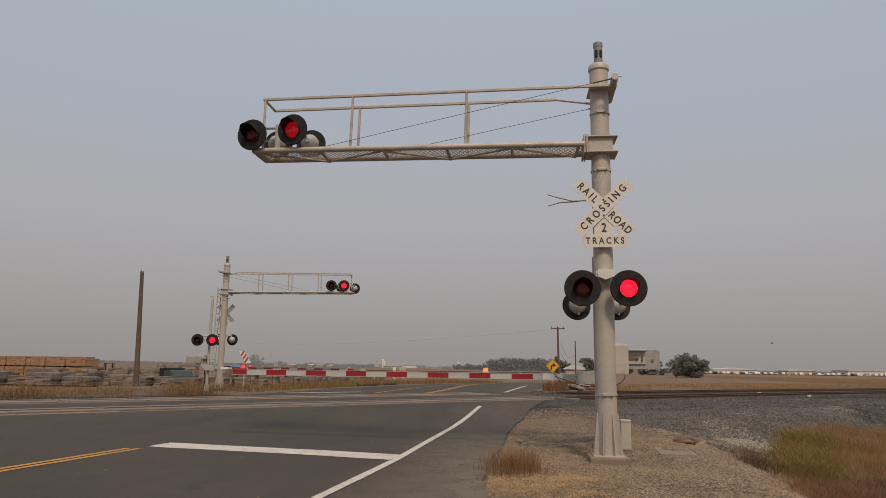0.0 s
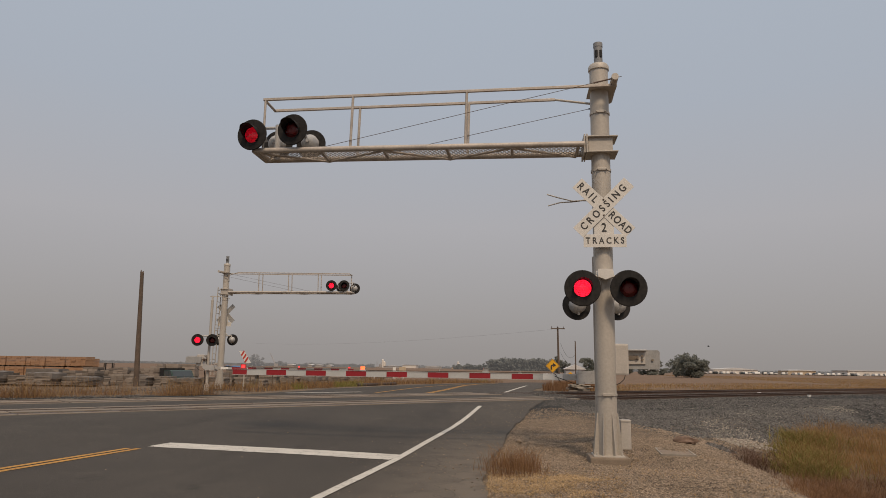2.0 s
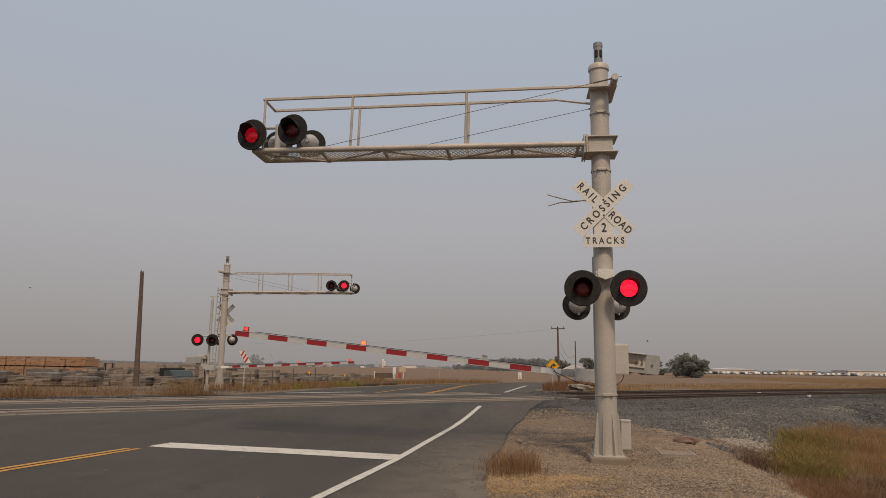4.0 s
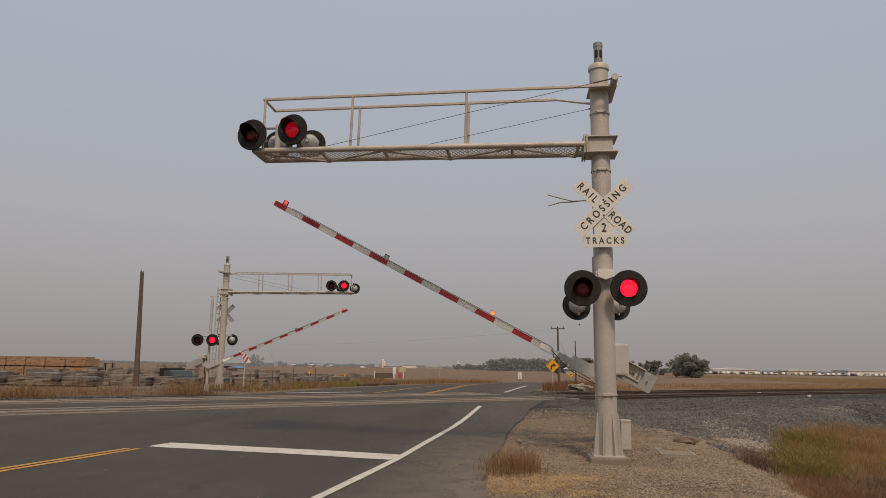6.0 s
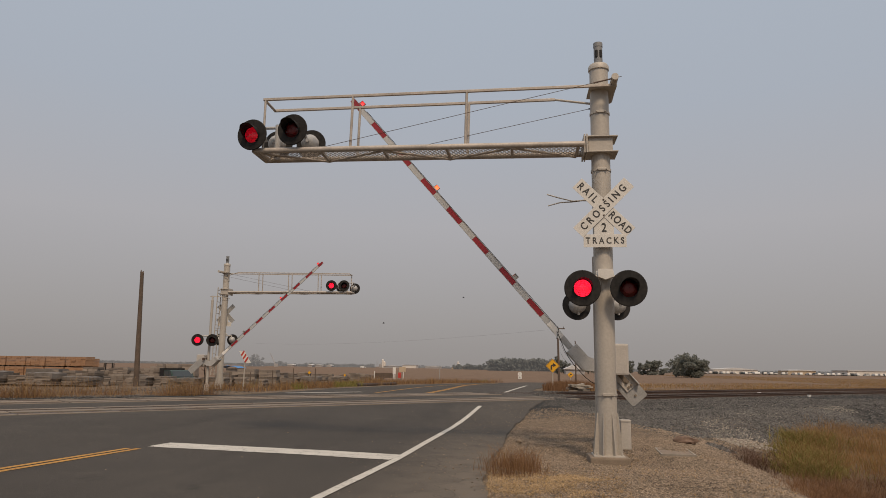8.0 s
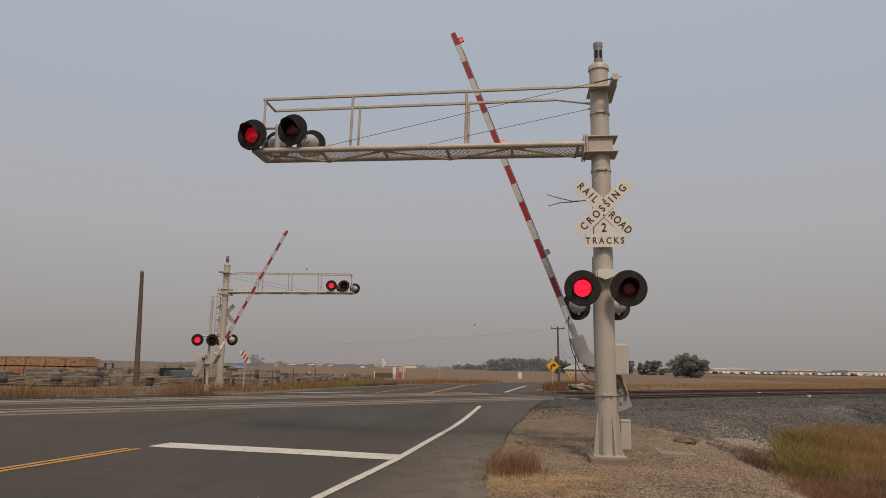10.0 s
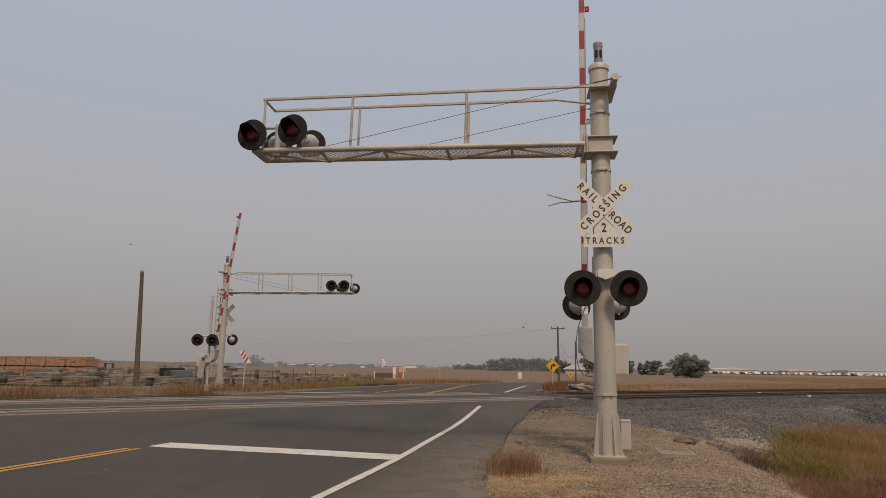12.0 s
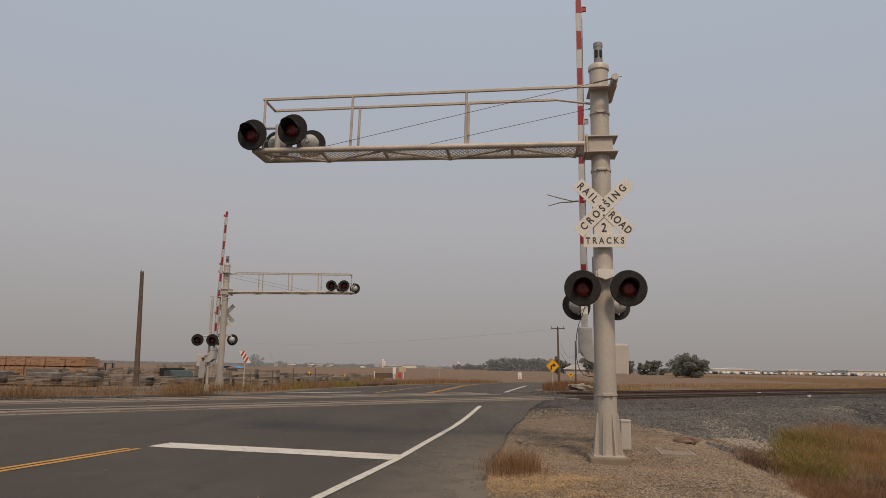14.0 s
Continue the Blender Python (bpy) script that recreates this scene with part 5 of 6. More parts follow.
# ---- things along the road ----
def wooden_pole(x, y, z0, h, r, top_dx, label, arms=False):
    t = thing("utility_pole" if arms else "wooden_pole", pose(x, y, z0), label, "pole")
    bm = bmesh.new()
    rod(bm, (0, 0, -0.3), (top_dx, 0, h), r, 14, r * 0.62)
    if not arms:      # splintered top
        for dx, dz, rr in ((-0.4, 0.16, 0.4), (0.35, 0.08, 0.45), (0.0, 0.05, 0.5)):
            rod(bm, (top_dx + dx * r, 0, h - 0.05), (top_dx + dx * r * 1.1, 0, h + dz), r * rr, 6, r * 0.12)
    part("shaft", bm, "wood", t, smooth=True)
    if arms:
        bm = bmesh.new()
        box(bm, (top_dx, -0.12, h - 0.15), (1.5, 0.09, 0.11), bevel=0.01)
        part("crossarm", bm, "wood", t)
        for dx in (-0.65, 0.0, 0.65):
            bm = bmesh.new()
            rod(bm, (top_dx + dx, -0.12, h - 0.1), (top_dx + dx, -0.12, h + 0.08), 0.03, 8, 0.045)
            part("insulator", bm, "rail", t)
    return t


wooden_pole(-22.3, 38.7, 0.05, 6.75, 0.165, -0.25, "bare brown wooden pole with no wires beside the yard")
wooden_pole(4.1, 76.6, 0.0, 5.95, 0.14, -0.08, "weathered wooden utility pole with one crossarm", True)
wooden_pole(6.3, 82.0, 0.0, 4.6, 0.10, 0.0, "thin wooden utility pole at the bend")


def wire(p, q, sag, label, r=0.012):
    bm = bmesh.new()
    p, q = Vector(p), Vector(q)
    pts = [p.lerp(q, k / 16) - Vector((0, 0, sag * 4 * (k / 16) * (1 - k / 16))) for k in range(17)]
    path_rod(bm, pts, r, 5)
    return tagged(part("overhead_wire", bm, "black"), label, "wire")


wire((3.4, 76.5, 5.7), (-60.0, 150.0, 6.2), 0.8, "thin dark overhead wire leaving the pole", 0.005)
wire((4.3, 76.5, 4.2), (6.3, 82.0, 3.2), 0.9, "slack dark cable between two poles")
wire((4.3, 76.5, 3.2), (6.3, 82.0, 2.2), 0.7, "slack dark cable between two poles")


def diamond_sign(x, y, z, half, post_z, label, arrow=True, text="", mat="sign_yellow"):
    t = thing("warning_sign", pose(x, y, 0.0, 0, 0, 0), label, "road sign")
    bm = bmesh.new()
    box(bm, (0, 0.04, (z + half + post_z) / 2), (0.06, 0.05, z + half - post_z), bevel=0.004)
    part("post", bm, "galv", t)
    bm = bmesh.new()
    prism(bm, [(0, z - half), (half, z), (0, z + half), (-half, z)], -0.003, 0.003)
    part("plate", bm, mat, t, "diamond-shaped plate")
    h = half
    if arrow:
        bm = bmesh.new()
        pts = [(-0.30, -0.55), (-0.30, -0.1), (-0.2, 0.12), (0.05, 0.2), (0.05, 0.42), (0.5, 0.1), (0.05, -0.22), (0.05, 0.0), (-0.03, -0.02), (-0.08, -0.15), (-0.08, -0.55)]
        prism(bm, [(a * h + 0.0, z + b * h) for a, b in pts], -0.012, -0.006)
        part("arrow", bm, "letter", t, "black curved arrow")
    for dx in (-1, 1):
        bm = bmesh.new()
        for sg in (-1, 1):
            p, q = Vector((dx * h * 0.93, -0.006, z)), Vector((0, -0.006, z + sg * h * 0.93))
            rod(bm, p, q, 0.006, 4)
        part("border", bm, "letter", t)
    return t


diamond_sign(2.1, 46.9, 1.66, 0.46, 0.0, "yellow diamond sign with a curved arrow")
diamond_sign(6.6, 95.0, 0.72, 0.42, -0.1, "small orange diamond sign at the far bend", True)
diamond_sign(-27.8, 90.0, 0.5, 0.24, -0.6, "small yellow diamond sign beyond the yard", False)
diamond_sign(-23.0, 90.0, 0.26, 0.2, -0.6, "small yellow diamond sign beyond the yard", False)
t = thing("speed_sign", pose(-0.14, 94.0, 0.0), "small white road sign with two plates on a post", "road sign")
bm = bmesh.new()
box(bm, (0, 0.03, 0.4), (0.07, 0.05, 0.9))
part("post", bm, "galv", t)
bm = bmesh.new()
lathe(bm, [(0.26, -0.01), (0.28, 0.0), (0.26, 0.01)], 20, pose(0, 0, 0.72))
bm.faces.new([v for v in bm.verts if v.co.y < -0.005])
part("round_plate", bm, "sign_white", t)
bm = bmesh.new()
box(bm, (0, 0, 0.28), (0.5, 0.01, 0.42), bevel=0.003)
part("square_plate", bm, "sign_white", t)
for z, w in ((0.74, 0.12), (0.32, 0.22), (0.22, 0.22)):
    bm = bmesh.new()
    box(bm, (0, -0.016, z), (w, 0.006, 0.06))
    part("print_bar", bm, "letter", t)

# striped marker board, leaning
t = thing("object_marker", pose(-14.42, 35.0, 0.0), "leaning board with red and white slanted stripes", "road sign")
bm = bmesh.new()
rod(bm, (0.1, 0.05, 0.0), (0.12, 0.05, 1.75), 0.035, 8)
part("post", bm, "galv", t)
tilt = pose(0.12, 0, 1.83, 0, -33, 0)
bm = bmesh.new()
prism(bm, [(-0.13, -0.30), (0.13, -0.44), (0.13, 0.28), (-0.13, 0.44)], -0.01, 0.01)
bmesh.ops.transform(bm, matrix=tilt, verts=bm.verts)
part("board", bm, "sign_white", t)
for k in range(3):
    z = -0.22 + 0.2 * k
    bm = bmesh.new()
    prism(bm, [(-0.129, z - 0.06), (0.129, z + 0.06), (0.129, z + 0.16), (-0.129, z + 0.04)], -0.017, -0.011)
    bmesh.ops.transform(bm, matrix=tilt, verts=bm.verts)
    part("stripe", bm, "sign_red", t)

# a long rusted pipe lying on the verge
bm = bmesh.new()
p0, p1 = Vector((-11.05, 46.6, 0.17)), Vector((-9.5, 52.7, 0.17))
rod(bm, p0, p1, 0.12, 18, caps=False)
d = (p1 - p0).normalized()
rod(bm, p0 + d * 0.002, p1 - d * 0.002, 0.10, 18, caps=False)
rod(bm, p0 - d * 0.02, p0 + d * 0.12, 0.14, 18)
tagged(part("pipe", bm, "pipe"), "rusted steel pipe lying along the road edge", "pipe")

# notice board and red box beyond the pipe
t = thing("notice_board", pose(-15.6, 79.0, 0.0), "low brown notice board on white posts", "board")
for dx in (-1.1, 1.1):
    bm = bmesh.new()
    box(bm, (dx, 0, 0.4), (0.1, 0.1, 0.95), bevel=0.01)
    part("post", bm, "sign_white", t)
bm = bmesh.new()
box(bm, (0, 0.03, 0.45), (2.1, 0.05, 0.55), bevel=0.01)
part("panel", bm, "wood", t)
t = thing("yard_sign", pose(-13.6, 78.0, 0.0), "weathered sign panel with a red and white patch", "board")
for dx in (-0.55, 0.4):
    bm = bmesh.new()
    box(bm, (dx, 0.06, 0.55), (0.09, 0.08, 1.5), bevel=0.01)
    part("post", bm, "sign_white", t)
bm = bmesh.new()
box(bm, (0.3, 0, 1.15), (0.75, 0.05, 0.55), bevel=0.01)
part("panel", bm, "tan_wall", t)
bm = bmesh.new()
box(bm, (0.0, -0.06, 0.5), (0.36, 0.05, 0.6), bevel=0.01)
part("red_panel", bm, "sign_red", t)
bm = bmesh.new()
box(bm, (-0.62, -0.05, 1.0), (0.34, 0.04, 0.75), bevel=0.01)
part("white_panel", bm, "sign_white", t)
bm = bmesh.new()
box(bm, (0, 0, 0.8), (0.07, 0.05, 1.6), bevel=0.005)
tagged(part("marker_post", bm, "grey_metal", m=pose(-8.35, 72.0, 0.0)), "thin grey marker post at the field edge", "post")

# timber left beside the track
t = thing("timber_pile", pose(3.6, 45.2, 0.0, 0, 0, 44), "pile of pale old planks beside the track", "timber")
for k in range(12):
    bm = bmesh.new()
    box(bm, (RNG.uniform(-0.3, 0.3), (k % 3 - 1) * 0.27, 0.10 + 0.12 * (k // 3)), (1.5, 0.2, 0.09), m=pose(0, 0, 0, 0, RNG.uniform(-5, 5), RNG.uniform(-24, 24)), bevel=0.01)
    part("plank", bm, "pale_gravel", t)

# access cover, stone and cast block near the mast
t = thing("access_cover", pose(2.72, 13.1, ground_z(2.72, 13.1) + 0.0, 0, 0, -4), "flat concrete access cover with a metal rim set in gravel", "cover")
bm = bmesh.new()
box(bm, (0, 0, -0.02), (0.5, 0.92, 0.06), bevel=0.006)
part("lid", bm, "concrete", t)
for dx, dy, sx, sy in ((0, -0.49, 0.58, 0.03), (0, 0.49, 0.58, 0.03), (-0.275, 0, 0.03, 0.96), (0.275, 0, 0.03, 0.96)):
    bm = bmesh.new()
    box(bm, (dx, dy, -0.018), (sx, sy, 0.066), bevel=0.004)
    part("rim", bm, "pale_gravel", t)


def boulder(x, y, sx, sy, sz, mat, label, rz=0, sink=0.3):
    bm = bmesh.new()
    bmesh.ops.create_icosphere(bm, subdivisions=3, radius=1)
    for v in bm.verts:
        v.co *= 1 + 0.4 * noise.noise(v.co * 1.6 + Vector((x, y, 0))) + 0.14 * noise.noise(v.co * 5)
        v.co = Vector((v.co.x * sx, v.co.y * sy, v.co.z * sz))
    return tagged(part("stone", bm, mat, m=pose(x, y, ground_z(x, y) + sz * (1 - sink), 0, 0, rz), smooth=True), label, "stone")


boulder(3.32, 14.9, 0.23, 0.11, 0.09, "red_earth", "long reddish brown lump of stone on the gravel bank", -12, 0.45)
boulder(-0.05, 14.2, 0.07, 0.06, 0.05, "concrete", "brown stone on the verge by the road", 20)

# ---- birds ----
def bird(label):
    t = thing("bird", Matrix.Identity(4), label, "bird", group="birds")
    bm = bmesh.new()
    lathe(bm, [(0.001, -0.09), (0.014, -0.07), (0.016, -0.05), (0.025, -0.01), (0.02, 0.04), (0.009, 0.07), (0.014, 0.12), (0.001, 0.122)], 12)
    part("body", bm, "feather", t, smooth=True)
    out = []
    for sg in (-1, 1):
        bm = bmesh.new()
        pts = [(0.0, -0.035), (sg * 0.09, -0.045), (sg * 0.2, -0.01), (sg * 0.14, 0.03), (0.0, 0.04)]
        lo = [bm.verts.new((x, y, 0.004)) for x, y in pts]
        hi = [bm.verts.new((x, y, 0.009)) for x, y in pts]
        bm.faces.new(lo)
        bm.faces.new(hi[::-1])
        for k in range(5):
            bm.faces.new((lo[k], hi[k], hi[(k + 1) % 5], lo[(k + 1) % 5]))
        out.append((part("wing", bm, "feather", t), sg))
    return t, out


BIRDS = [(bird("small dark bird flying over the field"), [(0.0, (20.6, 60, 3.8)), (1.5, (16.86, 60, 3.48)), (3.0, (12.9, 60, 3.58)), (6.0, (5.0, 60, 5.2)), (9.0, (-12.0, 62, 9.0)), (14.0, (-60.0, 66, 16.0))]),
         (bird("small dark bird gliding near the utility pole"), [(0.0, (-75.0, 60, 11.0)), (3.2, (-53.0, 60, 9.0)), (8.0, (-12.0, 60, 5.2)), (11.0, (-1.72, 60, 5.01)), (11.6, (-0.55, 60, 4.75)), (12.5, (1.33, 60, 5.38)), (14.0, (5.4, 60, 6.2))])]

# ---- the yard of stacked goods ----
def block_bundle(name_label, x, y, w, d, h, rows, mat, rz=0.0, z0=0.0, wrap=False):
    """Bundle of boards on bearers: courses of separate boards with gaps between them."""
    if z0 == 0.0 and x < -15:      # the yard lies half a metre lower
        z0, h, rows = ground_z(x, y) - 0.02, h - ground_z(x, y) + 0.02, rows + 2
    t = thing("pallet_stack", pose(x, y, z0, 0, 0, rz), name_label, "stack", group="stacks in the yard")
    for dx in (-0.38, 0.0, 0.38):
        bm = bmesh.new()
        box(bm, (dx * w, 0, 0.05), (0.1, d, 0.1))
        part("bearer", bm, "wood", t)
    ch = (h - 0.1) / rows
    n = max(2, int(w / 0.42))
    bw = w / n
    one = None
    if y < 43:      # close enough to tell board from board
        bm = bmesh.new()
        box(bm, (0, 0, 0), (bw - 0.015, d, ch - 0.014))
        one = bpy.data.meshes.new("board")
        bm.to_mesh(one)
        bm.free()
        one.materials.append(M[mat])
    for r in range(rows):
        j = RNG.uniform(-0.05, 0.05) if mat == "grey_wood" else RNG.uniform(-0.012, 0.012)
        bm = bmesh.new()
        for k in range(n):
            if mat == "grey_wood" and r == rows - 1 and RNG.random() < 0.3:
                continue
            at = (-w / 2 + bw * (k + 0.5) + j, RNG.uniform(-0.03, 0.03), 0.1 + ch * (r + 0.5))
            if one:
                piece("board", one, t, pose(*at, 0, 0, RNG.uniform(-1.5, 1.5)))
            else:
                box(bm, at, (bw - 0.015, d, ch - 0.012))
        if one:
            bm.free()
        elif len(bm.faces):
            part("course", bm, mat, t)
        else:
            bm.free()
    if wrap:
        bm = bmesh.new()
        box(bm, (0, 0, h * 0.84), (w + 0.04, d + 0.04, h * 0.36), bevel=0.03)
        bmesh.ops.subdivide_edges(bm, edges=bm.edges[:], cuts=3, use_grid_fill=True)
        for v in bm.verts:
            v.co.z += 0.07 * noise.noise(v.co * 2.2) - 0.12 * max(0.0, noise.noise(v.co * 1.3 + Vector((x, 0, 0)))) * (v.co.z < h * 0.7)
            v.co += Vector((noise.noise(v.co * 3), noise.noise(v.co * 3 + Vector((5, 0, 0))), 0)) * 0.03
        part("wrapping", bm, "film", t, "torn milky plastic wrapping")
    return t


yard_turn = 8.0
for k in range(7):          # two storeys of tan bundles
    for lvl in range(2):
        block_bundle("bundle of new tan boards in a high stack", -53.6 + 2.22 * k + (0.06 if lvl else 0), 62.0 - 0.32 * k, 2.08, 1.2, 0.95, 8, "fresh_wood", -yard_turn, 0.0 if lvl == 0 else 0.97)
for k in range(2):
    block_bundle("bundle of tan boards at the end of the stack", -41.2 - 0.5 * k, 61.8 + 1.6 * k, 1.5, 1.4, 0.86, 5, "grey_wood" if k == 2 else "fresh_wood", -yard_turn)
    block_bundle("bundle of tan boards at the end of the stack", -41.2 - 0.5 * k, 61.8 + 1.6 * k, 1.5, 1.4, 0.86, 5, "fresh_wood", -yard_turn, 0.93)
spots = []
for k in range(6):
    spots.append((-33.0 + 1.72 * k, 36.6 + 0.7 * (k % 2) - 0.12 * k, 1.62, RNG.uniform(0.62, 0.95), k in (0, 2, 4, 5)))
for k in range(4):
    spots.append((-23.6 + 1.55 * k, 41.5 + 0.5 * (k % 2), 1.4, RNG.uniform(0.5, 0.72), k == 2))
for k in range(5):
    spots.append((-38.2 + 1.45 * k, 59.0 + 0.3 * (k % 2), 1.35, RNG.uniform(0.8, 1.02), False))
for k in range(4):
    spots.append((-34.5 + 3.0 * k, 43.0 + 0.6 * (k % 2), 2.2, RNG.uniform(0.7, 0.95), k == 1))
for k in range(6):
    spots.append((-30.5 + 2.3 * k, 48.0, 2.1, RNG.uniform(0.35, 0.6), False))
for k in range(3):
    spots.append((-33.6 + 1.35 * k, 62.0 + 0.4 * k, 1.25, 1.36, False))
for k in range(7):
    spots.append((-57.0 + 1.9 * k, 92.0 - 0.3 * k, 1.7, RNG.uniform(0.5, 0.95), False))
for k in range(5):
    spots.append((-20.9 + 1.35 * k, 48.0 + 0.7 * k, 1.25, RNG.uniform(0.75, 1.15) - 0.12 * k * (k > 2), k == 4))
for k in range(5):
    spots.append((-19.6 + 1.5 * k, 55.0 + 0.8 * k, 1.3, RNG.uniform(0.5, 0.85), False))
for k in range(8):
    spots.append((-31.0 + 1.7 * k, 92.0 + 0.8 * (k % 3), 1.5, RNG.uniform(0.3, 0.6), False))
for x, y, w, h, wrap in spots:
    block_bundle("bundle of weathered grey boards, torn wrapping on it" if wrap else "bundle of weathered grey boards in the yard", x, y, w, 1.1, h, 6, "grey_wood", RNG.uniform(-6, 6), 0.0, wrap)

# leaning wire fence posts of the yard
for k in range(6):
    x, y = -19.6 + 1.25 * k, 42.0 + 0.5 * k
    bm = bmesh.new()
    rod(bm, (0, 0, -0.2), (RNG.uniform(-0.06, 0.06), 0, 1.1), 0.03, 8)
    tagged(part("fence_post", bm, "wood", m=pose(x, y, ground_z(x, y) + 0.05)), "old wooden fence post at the yard's edge", "post", group="fence posts")

# blue tarpaulin over a stack
block_bundle("bundle of grey boards under a blue sheet", -23.5, 55.0, 1.5, 1.2, 1.12, 4, "grey_wood")
bm = bmesh.new()
bmesh.ops.create_grid(bm, x_segments=10, y_segments=8, size=0.85)
for v in bm.verts:
    x, y = v.co.x, v.co.y
    v.co.z = 0.12 - 0.16 * (abs(x) / 0.85) ** 2 + 0.05 * noise.noise((x * 3, y * 3, 0))
r = bmesh.ops.extrude_face_region(bm, geom=bm.faces[:])
bmesh.ops.translate(bm, vec=(0, 0, 0.02), verts=[g for g in r["geom"] if isinstance(g, bmesh.types.BMVert)])
tagged(part("tarpaulin", bm, "tarp", m=pose(-23.5, 55.0, 1.18)), "crumpled blue tarpaulin over a stack of boards", "tarpaulin")


def pickup(x, y, rz, label):
    t = thing("pickup_truck", pose(x, y, ground_z(x, y), 0, 0, rz), label, "truck")
    bm = bmesh.new()
    prism(bm, [(-2.2, 0.35), (2.2, 0.35), (2.25, 0.7), (2.1, 0.88), (0.95, 0.94), (0.55, 0.94), (-0.75, 0.94), (-0.8, 0.86), (-2.2, 0.86)], -0.85, 0.85)
    part("body", bm, "green_paint", t)
    bm = bmesh.new()
    prism(bm, [(-0.75, 0.93), (0.95, 0.93), (0.5, 1.38), (0.3, 1.42), (-0.6, 1.42), (-0.7, 1.36)], -0.74, 0.74)
    part("cab", bm, "green_paint", t)
    bm = bmesh.new()
    box(bm, (-1.15, 0, 1.2), (0.7, 1.5, 0.7), bevel=0.02)
    part("bed_box", bm, "black", t, "dark box on the truck bed")
    for yy in (-0.745, 0.735):
        bm = bmesh.new()
        prism(bm, [(-0.6, 0.98), (0.1, 0.98), (0.1, 1.34), (-0.55, 1.34)], yy, yy + 0.01)
        part("side_window", bm, "glass", t)
        bm = bmesh.new()
        prism(bm, [(0.18, 0.98), (0.78, 0.98), (0.46, 1.32), (0.18, 1.34)], yy, yy + 0.01)
        part("side_window", bm, "glass", t)
    bm = bmesh.new()
    prism(bm, [(0.94, 0.99), (0.96, 0.99), (0.55, 1.36), (0.53, 1.36)], -0.66, 0.66)
    part("windscreen", bm, "glass", t)
    for wx in (-1.4, 1.4):
        for wy in (-0.8, 0.8):
            bm = bmesh.new()
            lathe(bm, [(0.17, -0.09), (0.31, -0.09), (0.34, -0.05), (0.34, 0.05), (0.31, 0.09), (0.17, 0.09)], 20, pose(wx, wy, 0.34))
            wheel = part("wheel", bm, "tyre", t)
            bm = bmesh.new()
            rod(bm, (wx, wy - 0.07, 0.34), (wx, wy + 0.07, 0.34), 0.175, 14)
            part("rim", bm, "alu", wheel)
    for yy in (-0.6, 0.6):
        bm = bmesh.new()
        rod(bm, (2.2, yy, 0.68), (2.27, yy, 0.68), 0.1, 12)
        part("headlight", bm, "sign_white", t)
    return t


pickup(-23.6, 46.2, -42, "old dull green pickup truck parked among the stacks")
t = thing("forklift", pose(-41.4, 66.5, ground_z(-41.4, 66.5), 0, 0, 122), "dark forklift standing among the stacks", "forklift")
bm = bmesh.new()
box(bm, (0.5, 0, 0.55), (1.5, 1.0, 0.7), bevel=0.06)
part("body", bm, "black", t)
for dx, dy in ((-0.1, -0.45), (-0.1, 0.45), (1.1, -0.45), (1.1, 0.45)):
    bm = bmesh.new()
    rod(bm, (dx, dy, 0.85), (dx + 0.05, dy, 1.75), 0.04, 8)
    part("cage_post", bm, "black", t)
bm = bmesh.new()
box(bm, (0.55, 0, 1.77), (1.35, 1.0, 0.05), bevel=0.01)
part("cage_roof", bm, "black", t)
for dy in (-0.3, 0.3):
    bm = bmesh.new()
    box(bm, (-0.45, dy, 0.95), (0.1, 0.12, 1.8))
    part("mast_rail", bm, "black", t)
    bm = bmesh.new()
    box(bm, (-0.95, dy, 0.12), (1.0, 0.1, 0.05))
    part("fork", bm, "rail", t)
for dx in (0.0, 1.05):
    for dy in (-0.5, 0.5):
        bm = bmesh.new()
        rod(bm, (dx, dy - 0.09, 0.24), (dx, dy + 0.09, 0.24), 0.24, 16)
        part("wheel", bm, "tyre", t)

# ---- trees and far things ----
def tree(x, y, h, w, label, mat="leaf", clumps=40, per=70, leaf=0.22, trunk=0.2):
    t = thing("tree", pose(x, y, 0.0), label, "tree", group="trees")
    bm = bmesh.new()
    rod(bm, (0, 0, -0.2), (0.1, 0, h * 0.45), trunk, 10, trunk * 0.55)
    part("trunk", bm, "bark", t)
    cs, rs = [], []
    lobes = []
    for k in range(15):
        a, u = 6.28 * k / 15 * 4 + RNG.uniform(-0.4, 0.4), RNG.uniform(0.25, 0.78) if k else 0.0
        lobes.append((math.cos(a) * u * w / 2, math.sin(a) * u * w / 2, h * RNG.uniform(0.22, 0.52) + h * 0.24 * (1 - u), min(w, h) * RNG.uniform(0.16, 0.26)))
    for k in range(clumps):
        x0, y0, z0, r0 = lobes[k % 15]
        d = Vector(RNG.normal(0, 1, 3)).normalized() * r0 * RNG.uniform(0.5, 1.1)
        z = z0 + d.z
        if k % 3 == 0:
            z *= 0.32
        cs.append((x0 + d.x * 1.2, y0 + d.y * 1.2, max(z, h * 0.06)))
        rs.append(min(w, h) * RNG.uniform(0.07, 0.16))
    for k in range(5):
        c = cs[k * 3]
        bm = bmesh.new()
        rod(bm, (0.05, 0, h * 0.2 + 0.05 * h * k), (c[0] * 0.8, c[1] * 0.8, max(c[2], h * 0.35)), trunk * 0.4, 7, trunk * 0.12)
        part("limb", bm, "bark", t)
    q, f = leaves(cs, rs, per, leaf)
    me = bpy.data.meshes.new("crown")
    me.from_pydata(q.tolist(), [], f.tolist())
    me.materials.append(M[mat])
    ob = new("crown", me)
    ob.parent = t
    return t


